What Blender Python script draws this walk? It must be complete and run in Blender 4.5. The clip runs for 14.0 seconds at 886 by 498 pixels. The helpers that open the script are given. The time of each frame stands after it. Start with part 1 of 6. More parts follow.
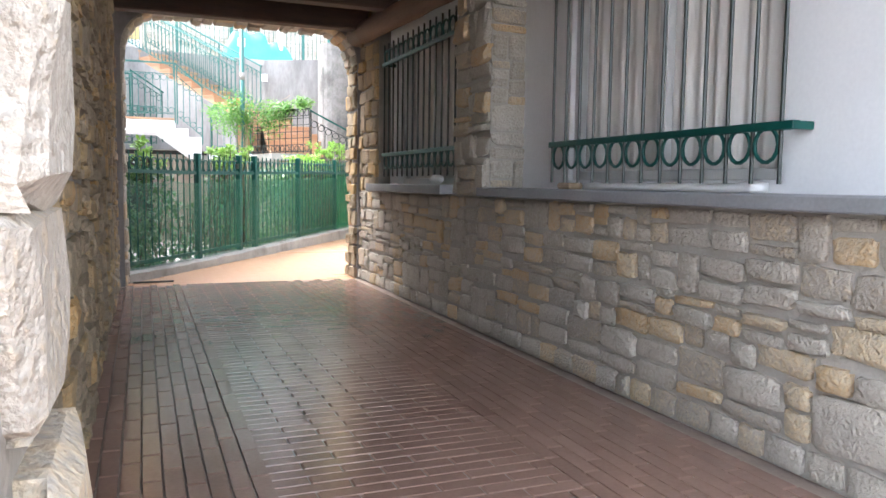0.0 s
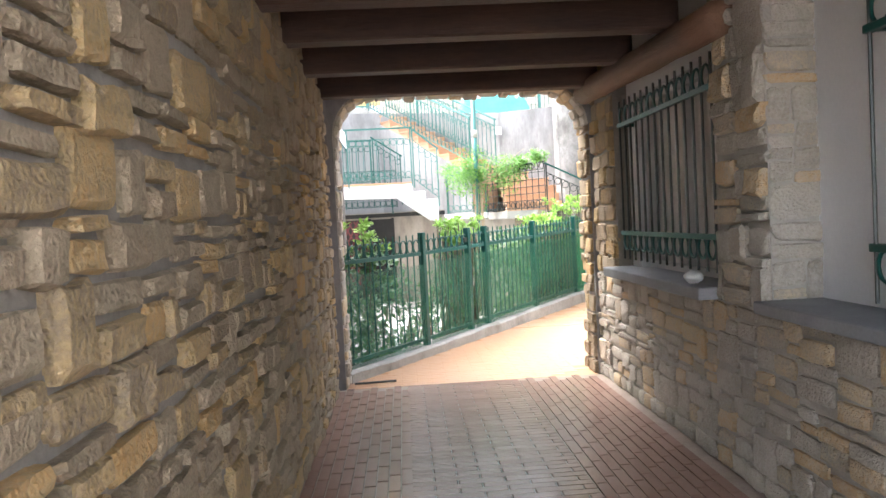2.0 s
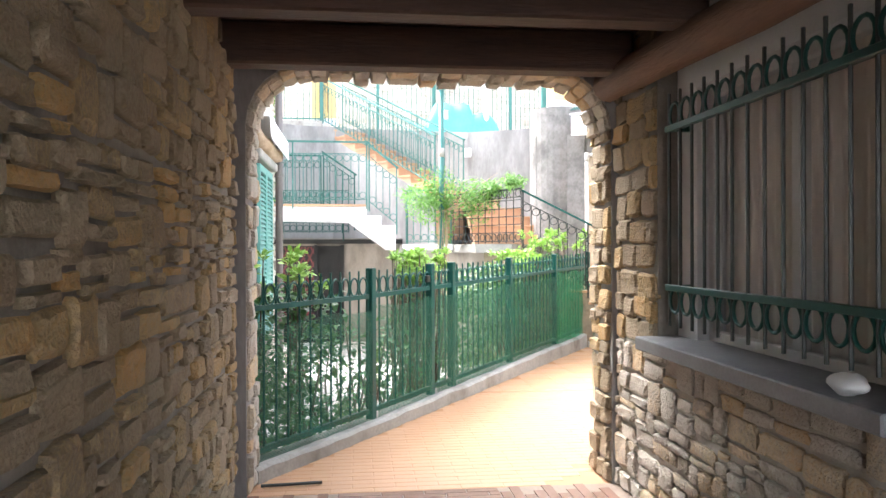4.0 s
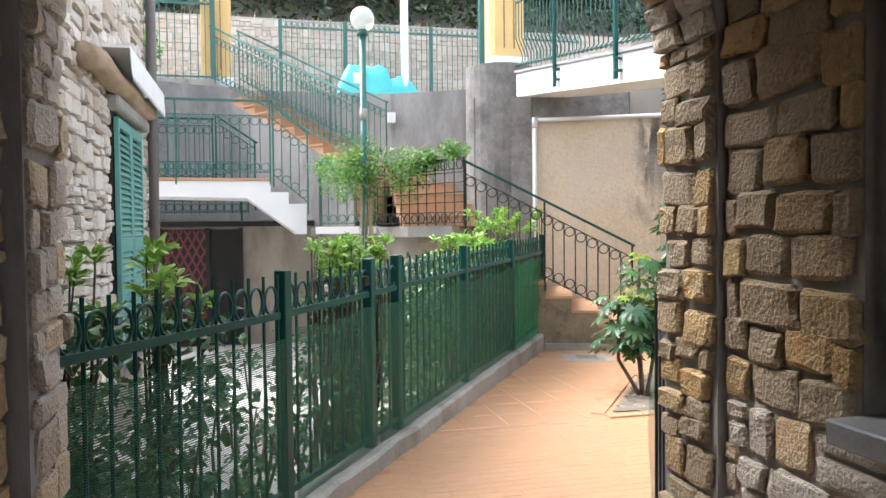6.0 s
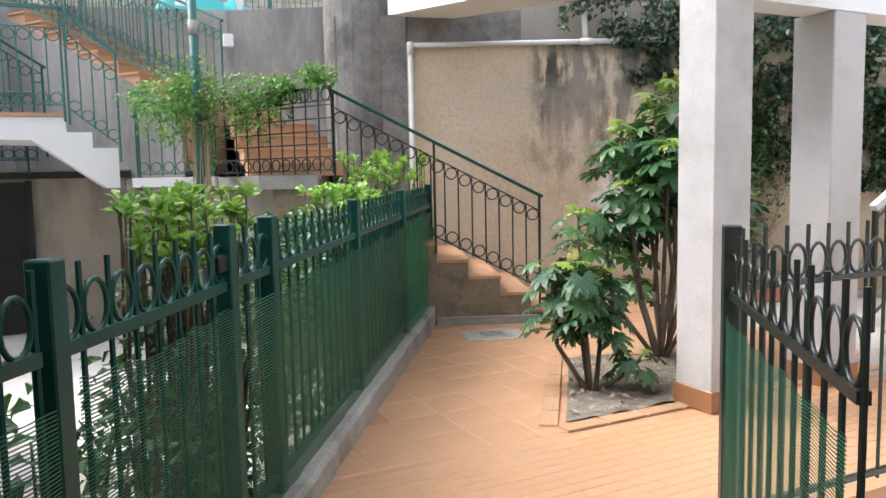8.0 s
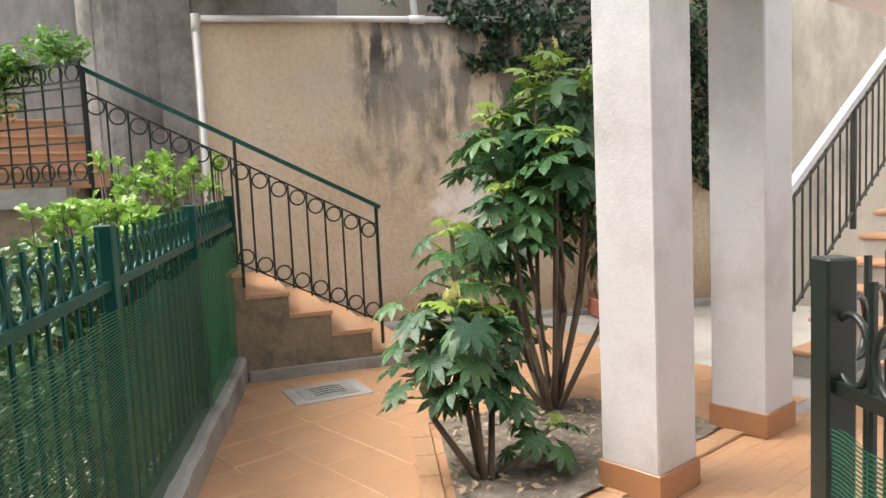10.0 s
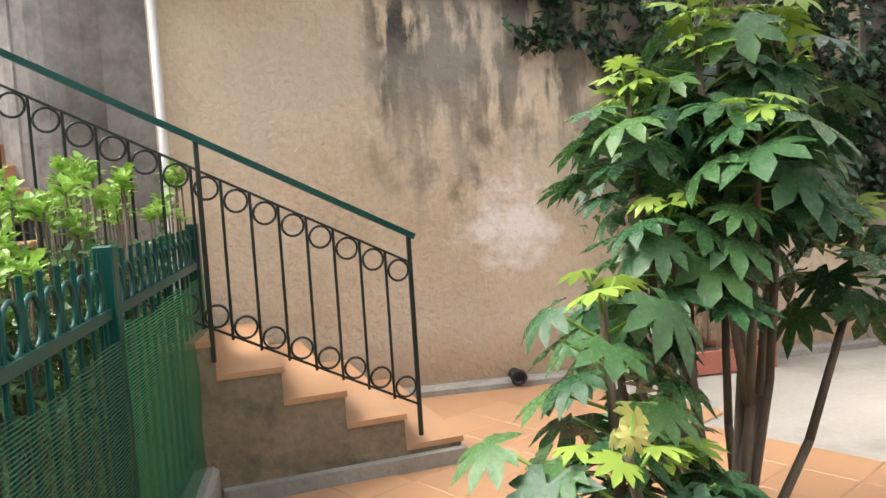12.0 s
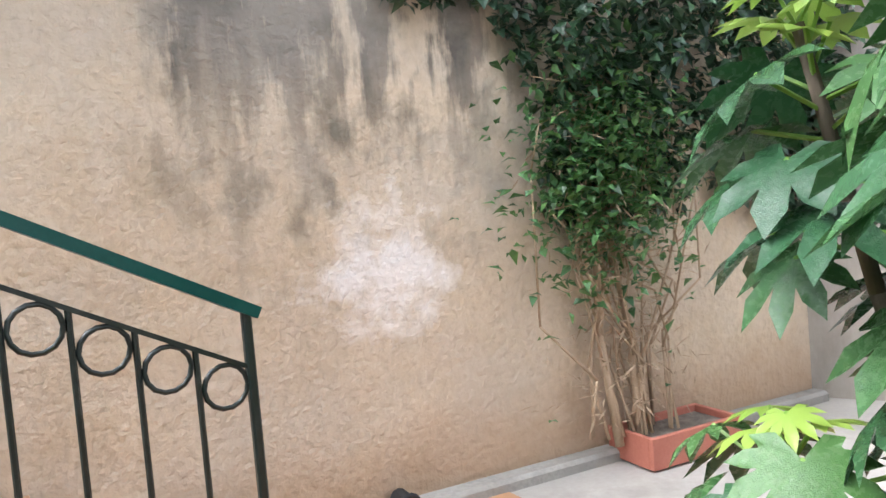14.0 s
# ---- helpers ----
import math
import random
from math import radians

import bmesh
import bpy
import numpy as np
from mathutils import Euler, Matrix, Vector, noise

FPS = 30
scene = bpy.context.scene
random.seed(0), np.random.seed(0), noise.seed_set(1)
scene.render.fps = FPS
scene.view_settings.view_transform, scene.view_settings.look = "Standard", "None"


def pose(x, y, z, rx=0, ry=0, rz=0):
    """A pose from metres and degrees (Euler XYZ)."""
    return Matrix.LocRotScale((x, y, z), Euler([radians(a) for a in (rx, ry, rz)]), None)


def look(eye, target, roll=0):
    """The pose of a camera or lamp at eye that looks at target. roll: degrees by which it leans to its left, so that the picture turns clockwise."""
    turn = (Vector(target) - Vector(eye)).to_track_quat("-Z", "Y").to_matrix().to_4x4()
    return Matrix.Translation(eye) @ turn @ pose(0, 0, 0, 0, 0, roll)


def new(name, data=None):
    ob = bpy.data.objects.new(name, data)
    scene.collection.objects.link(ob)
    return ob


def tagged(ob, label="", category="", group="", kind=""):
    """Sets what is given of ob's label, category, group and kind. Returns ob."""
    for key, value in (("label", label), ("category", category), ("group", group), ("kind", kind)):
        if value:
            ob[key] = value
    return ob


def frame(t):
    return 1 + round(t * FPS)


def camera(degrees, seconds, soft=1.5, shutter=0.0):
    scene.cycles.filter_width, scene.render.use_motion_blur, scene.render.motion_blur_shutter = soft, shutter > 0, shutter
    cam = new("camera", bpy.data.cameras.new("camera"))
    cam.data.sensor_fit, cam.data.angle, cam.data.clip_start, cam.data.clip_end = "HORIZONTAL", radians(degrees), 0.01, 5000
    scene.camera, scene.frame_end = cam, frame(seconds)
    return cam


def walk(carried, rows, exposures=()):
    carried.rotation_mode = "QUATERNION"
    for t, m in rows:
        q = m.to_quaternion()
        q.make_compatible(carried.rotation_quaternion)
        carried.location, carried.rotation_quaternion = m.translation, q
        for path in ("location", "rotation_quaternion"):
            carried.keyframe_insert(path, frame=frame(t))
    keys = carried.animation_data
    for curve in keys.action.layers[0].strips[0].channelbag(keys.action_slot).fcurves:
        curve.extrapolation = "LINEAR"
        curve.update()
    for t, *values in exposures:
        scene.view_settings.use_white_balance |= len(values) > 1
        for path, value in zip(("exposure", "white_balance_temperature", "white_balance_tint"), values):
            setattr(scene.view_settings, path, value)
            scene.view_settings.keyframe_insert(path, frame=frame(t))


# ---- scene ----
cam = camera(61.3, 14.0)
METRES, EYE, TILT, LEAN, TURN = 12.72, 0.97, 0.0, 0.0, -21.9
ROWS = [
    (0.0, 0.0, 0.0, 0.0, 0.06, -4.98, -0.74),
    (0.5, 0.0022, 0.0249, 0.0097, 6.65, -3.75, 1.25),
    (1.0, 0.0039, 0.0443, 0.0211, 9.25, -3.84, 2.33),
    (1.5, 0.0075, 0.063, 0.0347, 12.78, -2.77, 2.68),
    (2.0, -0.0014, 0.0856, 0.0331, 18.8, -2.2, 3.0),
    (4.5, -0.0657, 0.2687, 0.038, 14.75, 0.15, -0.06),
    (5.0, -0.0811, 0.3073, 0.0404, 11.64, -2.26, 2.37),
    (5.5, -0.0946, 0.3464, 0.0416, 9.4, -3.23, 1.92),
    (6.0, -0.1133, 0.382, 0.0403, 8.18, -1.7, 0.57),
    (6.5, -0.1279, 0.4207, 0.0409, 5.13, 0.15, 1.16),
    (7.0, -0.1445, 0.458, 0.041, 3.74, 0.58, 1.2),
    (7.5, -0.1543, 0.493, 0.0372, -1.4, -3.48, 1.09),
    (8.0, -0.1557, 0.5237, 0.0371, -4.37, -5.48, 1.16),
    (8.5, -0.159, 0.5554, 0.0362, -8.21, -5.94, 2.15),
    (9.0, -0.1568, 0.5868, 0.0379, -14.58, -6.0, 2.77),
    (11.5, -0.1367, 0.7564, 0.034, -20.92, -5.17, 2.62),
    (12.0, -0.1299, 0.7967, 0.0372, -20.09, -4.16, 3.62),
    (12.5, -0.128, 0.8388, 0.039, -19.23, -1.53, 5.9),
    (13.0, -0.1171, 0.8761, 0.0405, -21.67, -0.42, 6.67),
    (13.5, -0.1057, 0.9149, 0.0379, -25.77, -1.16, 5.44),
    (14.0, -0.0915, 0.9496, 0.0378, -35.95, -2.99, 4.86),
]
EXPOSURE = [(t, e, k, 10) for t, e, k in ((0.0, 3.5, 6000), (0.5, 3.75, 6000), (2.0, 3.75, 6200), (4.5, 3.55, 6200), (5.5, 2.75, 6200), (6.5, 2.25, 6200), (9.0, 1.9, 6350), (11.5, 2.1, 7100), (12.5, 2.25, 6200), (14.0, 2.5, 5950))]
walk(cam, [(t, pose(0, 0, EYE, TILT, LEAN, TURN) @ pose(METRES * x, METRES * y, METRES * z, 90 + pitch, roll, yaw)) for t, x, y, z, yaw, pitch, roll in ROWS], EXPOSURE)

# ---- world and sun: a bright overcast day ----
world = bpy.data.worlds.new("sky")
scene.world = world
world.use_nodes = True
wn, wl = world.node_tree.nodes, world.node_tree.links
sky = wn.new("ShaderNodeTexSky")
sky.sky_type, sky.sun_disc = "NISHITA", False
sky.sun_elevation, sky.sun_rotation = radians(52), radians(312)
sky.air_density, sky.dust_density = 1.0, 4.0
soft_sky = wn.new("ShaderNodeHueSaturation")
soft_sky.inputs["Saturation"].default_value = 0.35
wl.new(sky.outputs["Color"], soft_sky.inputs["Color"])
wl.new(soft_sky.outputs["Color"], wn["Background"].inputs["Color"])
wn["Background"].inputs["Strength"].default_value = 0.15
sun = new("sun", bpy.data.lights.new("sun", "SUN"))
sun.data.energy, sun.data.angle, sun.data.color = 0.7, radians(35), (1.0, 0.97, 0.93)
sun.matrix_world = look((-7.43, 6.69, 12.8), (0, 0, 0))

# ---- materials ----
def material(name, colors, rough=0.7, scale=6.0, bump=0.2, fine=60.0, metal=0.0, vary=0.0, stain=None, stain_scale=1.2, coords="Object", stretch=(1, 1, 1), spec=0.5, trans=0.0, rough_var=0.1):
    """Noise between colours at two scales, a fine bump, a shift by piece (vary), and stains with a shape of their own."""
    m = bpy.data.materials.new(name)
    m.use_nodes = True
    n, l = m.node_tree.nodes, m.node_tree.links
    b = n["Principled BSDF"]
    tc = n.new("ShaderNodeTexCoord")
    mp = n.new("ShaderNodeMapping")
    mp.inputs["Scale"].default_value = stretch
    info, geo = n.new("ShaderNodeObjectInfo"), n.new("ShaderNodeNewGeometry")
    l.new(geo.outputs["Position"] if coords == "Position" else tc.outputs[coords], mp.inputs["Vector"])
    add = n.new("ShaderNodeMath")
    add.operation = "ADD"
    l.new(info.outputs["Random"], add.inputs[0])
    l.new(geo.outputs["Random Per Island"], add.inputs[1])
    fr = n.new("ShaderNodeMath")
    fr.operation = "FRACT"
    l.new(add.outputs[0], fr.inputs[0])
    shift = n.new("ShaderNodeVectorMath")
    shift.operation = "MULTIPLY_ADD"
    shift.inputs[1].default_value = (1, 1, 1)
    l.new(mp.outputs[0], shift.inputs[0])
    if vary:
        l.new(fr.outputs[0], shift.inputs[2])
    n1 = n.new("ShaderNodeTexNoise")
    n1.inputs["Scale"].default_value, n1.inputs["Detail"].default_value = scale, 6
    n2 = n.new("ShaderNodeTexNoise")
    n2.inputs["Scale"].default_value, n2.inputs["Detail"].default_value = fine, 4
    for k in (n1, n2):
        l.new(shift.outputs[0], k.inputs["Vector"])
    mixf = n.new("ShaderNodeMath")
    mixf.operation = "MULTIPLY_ADD"
    mixf.inputs[1].default_value, mixf.inputs[2].default_value = 0.35, 0.0
    l.new(n2.outputs["Fac"], mixf.inputs[0])
    s1 = n.new("ShaderNodeMath")
    s1.operation = "MULTIPLY_ADD"
    s1.inputs[1].default_value = 0.65 * (1 - vary)
    l.new(n1.outputs["Fac"], s1.inputs[0])
    l.new(mixf.outputs[0], s1.inputs[2])
    s2 = n.new("ShaderNodeMath")
    s2.operation = "MULTIPLY_ADD"
    s2.inputs[1].default_value = vary
    l.new(fr.outputs[0], s2.inputs[0])
    l.new(s1.outputs[0], s2.inputs[2])
    ramp = n.new("ShaderNodeValToRGB")
    lo, hi = (0.3, 0.7) if vary < 0.3 else (0.15, 0.95)
    while len(ramp.color_ramp.elements) < len(colors):
        ramp.color_ramp.elements.new(0.5)
    for i, (e, c) in enumerate(zip(ramp.color_ramp.elements, colors)):
        e.position = lo + (hi - lo) * i / max(1, len(colors) - 1)
        e.color = (*c, 1)
    l.new(s2.outputs[0], ramp.inputs[0])
    out = ramp.outputs[0]
    if stain:
        n3 = n.new("ShaderNodeTexNoise")
        n3.inputs["Scale"].default_value, n3.inputs["Detail"].default_value, n3.inputs["Roughness"].default_value = stain_scale, 8, 0.65
        l.new(mp.outputs[0], n3.inputs["Vector"])
        r3 = n.new("ShaderNodeValToRGB")
        r3.color_ramp.elements[0].position, r3.color_ramp.elements[1].position = 0.5, 0.68
        l.new(n3.outputs["Fac"], r3.inputs[0])
        mx = n.new("ShaderNodeMixRGB")
        mx.inputs[2].default_value = (*stain, 1)
        l.new(r3.outputs[0], mx.inputs[0])
        l.new(out, mx.inputs[1])
        out = mx.outputs[0]
    l.new(out, b.inputs["Base Color"])
    rr = n.new("ShaderNodeMath")
    rr.operation = "MULTIPLY_ADD"
    rr.inputs[1].default_value, rr.inputs[2].default_value = rough_var, rough - rough_var / 2
    l.new(n1.outputs["Fac"], rr.inputs[0])
    l.new(rr.outputs[0], b.inputs["Roughness"])
    b.inputs["Metallic"].default_value = metal
    b.inputs["Specular IOR Level"].default_value = spec
    if bump:
        bp = n.new("ShaderNodeBump")
        bp.inputs["Strength"].default_value, bp.inputs["Distance"].default_value = bump, 0.02
        l.new(s1.outputs[0], bp.inputs["Height"])
        l.new(bp.outputs[0], b.inputs["Normal"])
    if trans:
        tr = n.new("ShaderNodeBsdfTranslucent")
        mixs = n.new("ShaderNodeMixShader")
        mixs.inputs[0].default_value = trans
        l.new(out, tr.inputs["Color"])
        l.new(b.outputs[0], mixs.inputs[1])
        l.new(tr.outputs[0], mixs.inputs[2])
        l.new(mixs.outputs[0], n["Material Output"].inputs["Surface"])
    return m


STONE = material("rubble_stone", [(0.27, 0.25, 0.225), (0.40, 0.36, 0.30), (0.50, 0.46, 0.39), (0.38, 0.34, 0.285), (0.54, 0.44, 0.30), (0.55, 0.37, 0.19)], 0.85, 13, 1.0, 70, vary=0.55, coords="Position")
# Ochre stone, also set darker to stand for less light on these faces.
STONE_OCHRE_DIM = material("ochre_dimmed_rubble_stone", [(0.15, 0.12, 0.085), (0.25, 0.20, 0.13), (0.33, 0.26, 0.175), (0.24, 0.185, 0.12), (0.39, 0.28, 0.14), (0.46, 0.27, 0.10)], 0.85, 13, 1.0, 70, vary=0.55, coords="Position")
STONE_PALE = material("pale_facade_stone", [(0.46, 0.41, 0.36), (0.64, 0.58, 0.51), (0.70, 0.63, 0.55), (0.50, 0.43, 0.36), (0.62, 0.48, 0.34)], 0.85, 13, 1.0, 70, vary=0.55, coords="Position")
STONE_FAR = material("drystone", [(0.42, 0.37, 0.32), (0.52, 0.46, 0.39), (0.58, 0.51, 0.44), (0.46, 0.39, 0.33), (0.54, 0.43, 0.34)], 0.9, 5, 0.6, 30, vary=0.6)
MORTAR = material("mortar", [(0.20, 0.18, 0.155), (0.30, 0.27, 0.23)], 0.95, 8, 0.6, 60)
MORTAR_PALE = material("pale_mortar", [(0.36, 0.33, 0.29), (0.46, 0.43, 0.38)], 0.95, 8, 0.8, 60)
PLASTER_WHITE = material("white_plaster", [(0.70, 0.70, 0.705), (0.80, 0.80, 0.80)], 0.8, 1.6, 0.15, 60)
PLASTER_COLUMN = material("offwhite_column_plaster", [(0.40, 0.39, 0.39), (0.48, 0.47, 0.47)], 0.85, 1.6, 0.3, 60, stain=(0.36, 0.345, 0.335), stain_scale=2.0)
CONCRETE = material("grey_concrete", [(0.19, 0.18, 0.175), (0.31, 0.30, 0.29)], 0.9, 2.5, 1.0, 28, stain=(0.14, 0.13, 0.125), stretch=(1, 1, 0.35))
CONCRETE_ROUGH = material("rough_dark_concrete", [(0.12, 0.112, 0.104), (0.185, 0.172, 0.16), (0.25, 0.235, 0.22)], 0.95, 7, 1.0, 26, stain=(0.085, 0.08, 0.072), stain_scale=1.6, stretch=(1, 1, 0.8))
GARDEN = material("pale_garden_paving", [(0.52, 0.50, 0.47), (0.66, 0.63, 0.60)], 0.85, 1.5, 0.2, 40, stain=(0.48, 0.40, 0.35))
CONCRETE_TAN = material("tan_render", [(0.28, 0.25, 0.21), (0.36, 0.32, 0.27)], 0.9, 2.0, 0.4, 40, stain=(0.16, 0.14, 0.12), stretch=(1, 1, 0.4))
SLATE = material("slate_sill", [(0.20, 0.205, 0.215), (0.30, 0.305, 0.315)], 0.6, 5, 0.25, 70)
WOOD = material("dark_beam_wood", [(0.035, 0.018, 0.012), (0.09, 0.045, 0.028)], 0.7, 4, 0.5, 30, stretch=(0.4, 3, 3))
WOOD_LOG = material("brown_log_wood", [(0.11, 0.055, 0.032), (0.20, 0.105, 0.06)], 0.7, 4, 0.5, 30, stretch=(3, 0.4, 3))
TILE_BROWN = material("brown_klinker_tile", [(0.22, 0.132, 0.10), (0.262, 0.16, 0.122), (0.30, 0.188, 0.146)], 0.20, 3, 0.06, 70, vary=0.18, rough_var=0.14, coords="Position", spec=0.7)
TILE_ORANGE = material("orange_terracotta_tile", [(0.42, 0.232, 0.124), (0.46, 0.258, 0.14), (0.495, 0.288, 0.16)], 0.45, 1.6, 0.06, 60, vary=0.10, stain=(0.39, 0.24, 0.148), stain_scale=0.8, rough_var=0.25)
TILE_BORDER = material("brown_border_tile", [(0.22, 0.105, 0.05), (0.30, 0.145, 0.07)], 0.35, 3, 0.1, 60, vary=0.2)
TILE_EDGE = material("pale_orange_edge_tile", [(0.40, 0.23, 0.125), (0.46, 0.27, 0.15)], 0.55, 3, 0.1, 60, vary=0.15, stain=(0.33, 0.21, 0.13), stain_scale=3.0)
GROUT = material("tile_grout", [(0.20, 0.15, 0.12), (0.30, 0.235, 0.19)], 0.9, 8, 0.3, 60)
GROUT_LIGHT = material("light_tile_grout", [(0.40, 0.222, 0.118), (0.46, 0.255, 0.138)], 0.8, 8, 0.2, 60)
GREEN = material("dark_green_painted_iron", [(0.003, 0.050, 0.042), (0.008, 0.075, 0.062)], 0.36, 5, 0.08, 90, rough_var=0.15, spec=0.3)
GREEN_PALE = material("faded_green_iron", [(0.02, 0.105, 0.088), (0.035, 0.14, 0.12)], 0.45, 5, 0.08, 90)
BLACK = material("black_green_iron", [(0.008, 0.013, 0.011), (0.018, 0.024, 0.02)], 0.38, 5, 0.1, 90)
SHUTTER = material("green_shutter_paint", [(0.10, 0.29, 0.25), (0.15, 0.36, 0.31)], 0.5, 5, 0.1, 60)
SOIL = material("bare_soil", [(0.10, 0.085, 0.065), (0.19, 0.16, 0.125), (0.28, 0.25, 0.21)], 0.95, 14, 1.0, 70)
YARD = material("pale_concrete_ground", [(0.32, 0.30, 0.27), (0.42, 0.39, 0.35)], 0.85, 1.5, 0.2, 40, stain=(0.25, 0.23, 0.20))
KERB = material("kerb_concrete", [(0.24, 0.23, 0.21), (0.40, 0.38, 0.34)], 0.9, 5, 0.6, 40, stain=(0.17, 0.155, 0.135), stain_scale=2.5)
STEP_RISER = material("stained_stair_side", [(0.15, 0.12, 0.08), (0.30, 0.24, 0.165)], 0.9, 4, 0.9, 26, stain=(0.045, 0.042, 0.036), stain_scale=2.6)
PIPE = material("grey_plastic_pipe", [(0.50, 0.50, 0.49), (0.62, 0.61, 0.59)], 0.45, 4, 0.05, 50)
PIPE_BROWN = material("brown_downpipe", [(0.10, 0.085, 0.08), (0.14, 0.12, 0.11)], 0.5, 4, 0.05, 50)
CURTAIN = material("pale_curtain", [(0.72, 0.69, 0.65), (0.82, 0.79, 0.75)], 0.9, 3, 0.2, 90, stretch=(1, 6, 0.3))
FATSIA_DARK = material("fatsia_leaf", [(0.018, 0.062, 0.030), (0.038, 0.105, 0.040), (0.08, 0.17, 0.05)], 0.27, 12, 0.3, 60, vary=0.6, trans=0.18)
FATSIA_YOUNG = material("young_fatsia_leaf", [(0.22, 0.36, 0.05), (0.34, 0.47, 0.09)], 0.4, 12, 0.15, 60, vary=0.6, trans=0.35)
FATSIA_BUD = material("unfolding_fatsia_leaf", [(0.46, 0.44, 0.13), (0.58, 0.52, 0.22)], 0.5, 12, 0.15, 60, vary=0.6, trans=0.3)
LEAF_DARK = material("dark_shrub_leaf", [(0.03, 0.08, 0.03), (0.06, 0.15, 0.045), (0.11, 0.22, 0.06)], 0.32, 12, 0.1, 60, vary=0.6, trans=0.25)
LEAF_LIGHT = material("light_shrub_leaf", [(0.12, 0.26, 0.04), (0.22, 0.40, 0.06), (0.36, 0.53, 0.13)], 0.42, 12, 0.1, 60, vary=0.6, trans=0.3)
LEAF_VINE = material("vine_leaf", [(0.06, 0.16, 0.03), (0.12, 0.26, 0.05), (0.2, 0.36, 0.08)], 0.45, 12, 0.1, 60, vary=0.6, trans=0.3)
LEAF_IVY = material("ivy_leaf", [(0.010, 0.028, 0.014), (0.022, 0.055, 0.024), (0.05, 0.10, 0.045)], 0.35, 12, 0.1, 60, vary=0.6, trans=0.1)
LEAF_HILL = material("hill_foliage", [(0.016, 0.035, 0.016), (0.035, 0.065, 0.028), (0.07, 0.10, 0.045)], 0.7, 2, 0.1, 20, vary=0.6, trans=0.1)
BARK = material("brown_bark", [(0.07, 0.052, 0.038), (0.16, 0.125, 0.09)], 0.9, 10, 0.7, 60, stretch=(1, 1, 0.3))
WOOD_GREY = material("weathered_log", [(0.26, 0.18, 0.11), (0.40, 0.29, 0.19), (0.48, 0.38, 0.27)], 0.9, 7, 1.0, 50, stretch=(3, 0.5, 3))
DRY = material("dry_twig", [(0.30, 0.21, 0.13), (0.44, 0.33, 0.22)], 0.9, 10, 0.4, 60)
YELLOW = material("yellow_painted_render", [(0.62, 0.42, 0.17), (0.70, 0.49, 0.21)], 0.8, 3, 0.15, 60)
BRICK_PINK = material("orange_step_tile", [(0.40, 0.22, 0.125), (0.48, 0.275, 0.165)], 0.7, 4, 0.2, 60, vary=0.3)
PLANTER = material("red_clay_planter", [(0.36, 0.12, 0.08), (0.46, 0.17, 0.115)], 0.75, 5, 0.2, 60)
TEAL = material("teal_tarpaulin", [(0.05, 0.40, 0.41), (0.09, 0.50, 0.50)], 0.45, 3, 0.3, 20)
AWNING = material("white_awning_cloth", [(0.74, 0.73, 0.70), (0.82, 0.81, 0.79)], 0.8, 5, 0.1, 60)
LATTICE_RED = material("dark_red_lattice_paint", [(0.09, 0.016, 0.018), (0.14, 0.026, 0.028)], 0.6, 5, 0.1, 60)
# Near black for dark parts, and for shade painted behind slats and in openings.
DARK = material("near_black_parts_and_shade", [(0.012, 0.012, 0.012), (0.025, 0.024, 0.022)], 0.9, 3, 0.1, 20)
HILL = material("hillside_earth", [(0.06, 0.06, 0.045), (0.13, 0.12, 0.09)], 0.95, 0.6, 0.6, 8)
METAL = material("galvanised_handrail", [(0.46, 0.50, 0.54), (0.56, 0.60, 0.64)], 0.4, 5, 0.05, 60, metal=0.3)
CAR_PAINT = material("pale_blue_car_paint", [(0.50, 0.58, 0.68), (0.56, 0.64, 0.74)], 0.2, 2, 0.0, 20)
CAR_GLASS = material("dark_car_glass", [(0.03, 0.04, 0.05), (0.05, 0.06, 0.07)], 0.1, 2, 0.0, 20)
RUBBER = material("black_rubber", [(0.015, 0.015, 0.015), (0.025, 0.025, 0.025)], 0.8, 8, 0.2, 60)
POT_DARK = material("brown_clay_pot", [(0.16, 0.09, 0.06), (0.22, 0.13, 0.09)], 0.8, 5, 0.2, 60)

for rocky in (STONE, STONE_OCHRE_DIM, STONE_PALE):
    for node in rocky.node_tree.nodes:
        if node.bl_idname == "ShaderNodeBump":
            node.inputs["Distance"].default_value = 0.045


def globe_material():
    m = bpy.data.materials.new("frosted_globe")
    m.use_nodes = True
    b = m.node_tree.nodes["Principled BSDF"]
    b.inputs["Base Color"].default_value = (0.80, 0.80, 0.76, 1)
    b.inputs["Roughness"].default_value = 0.25
    b.inputs["Transmission Weight"].default_value = 0.45
    return m


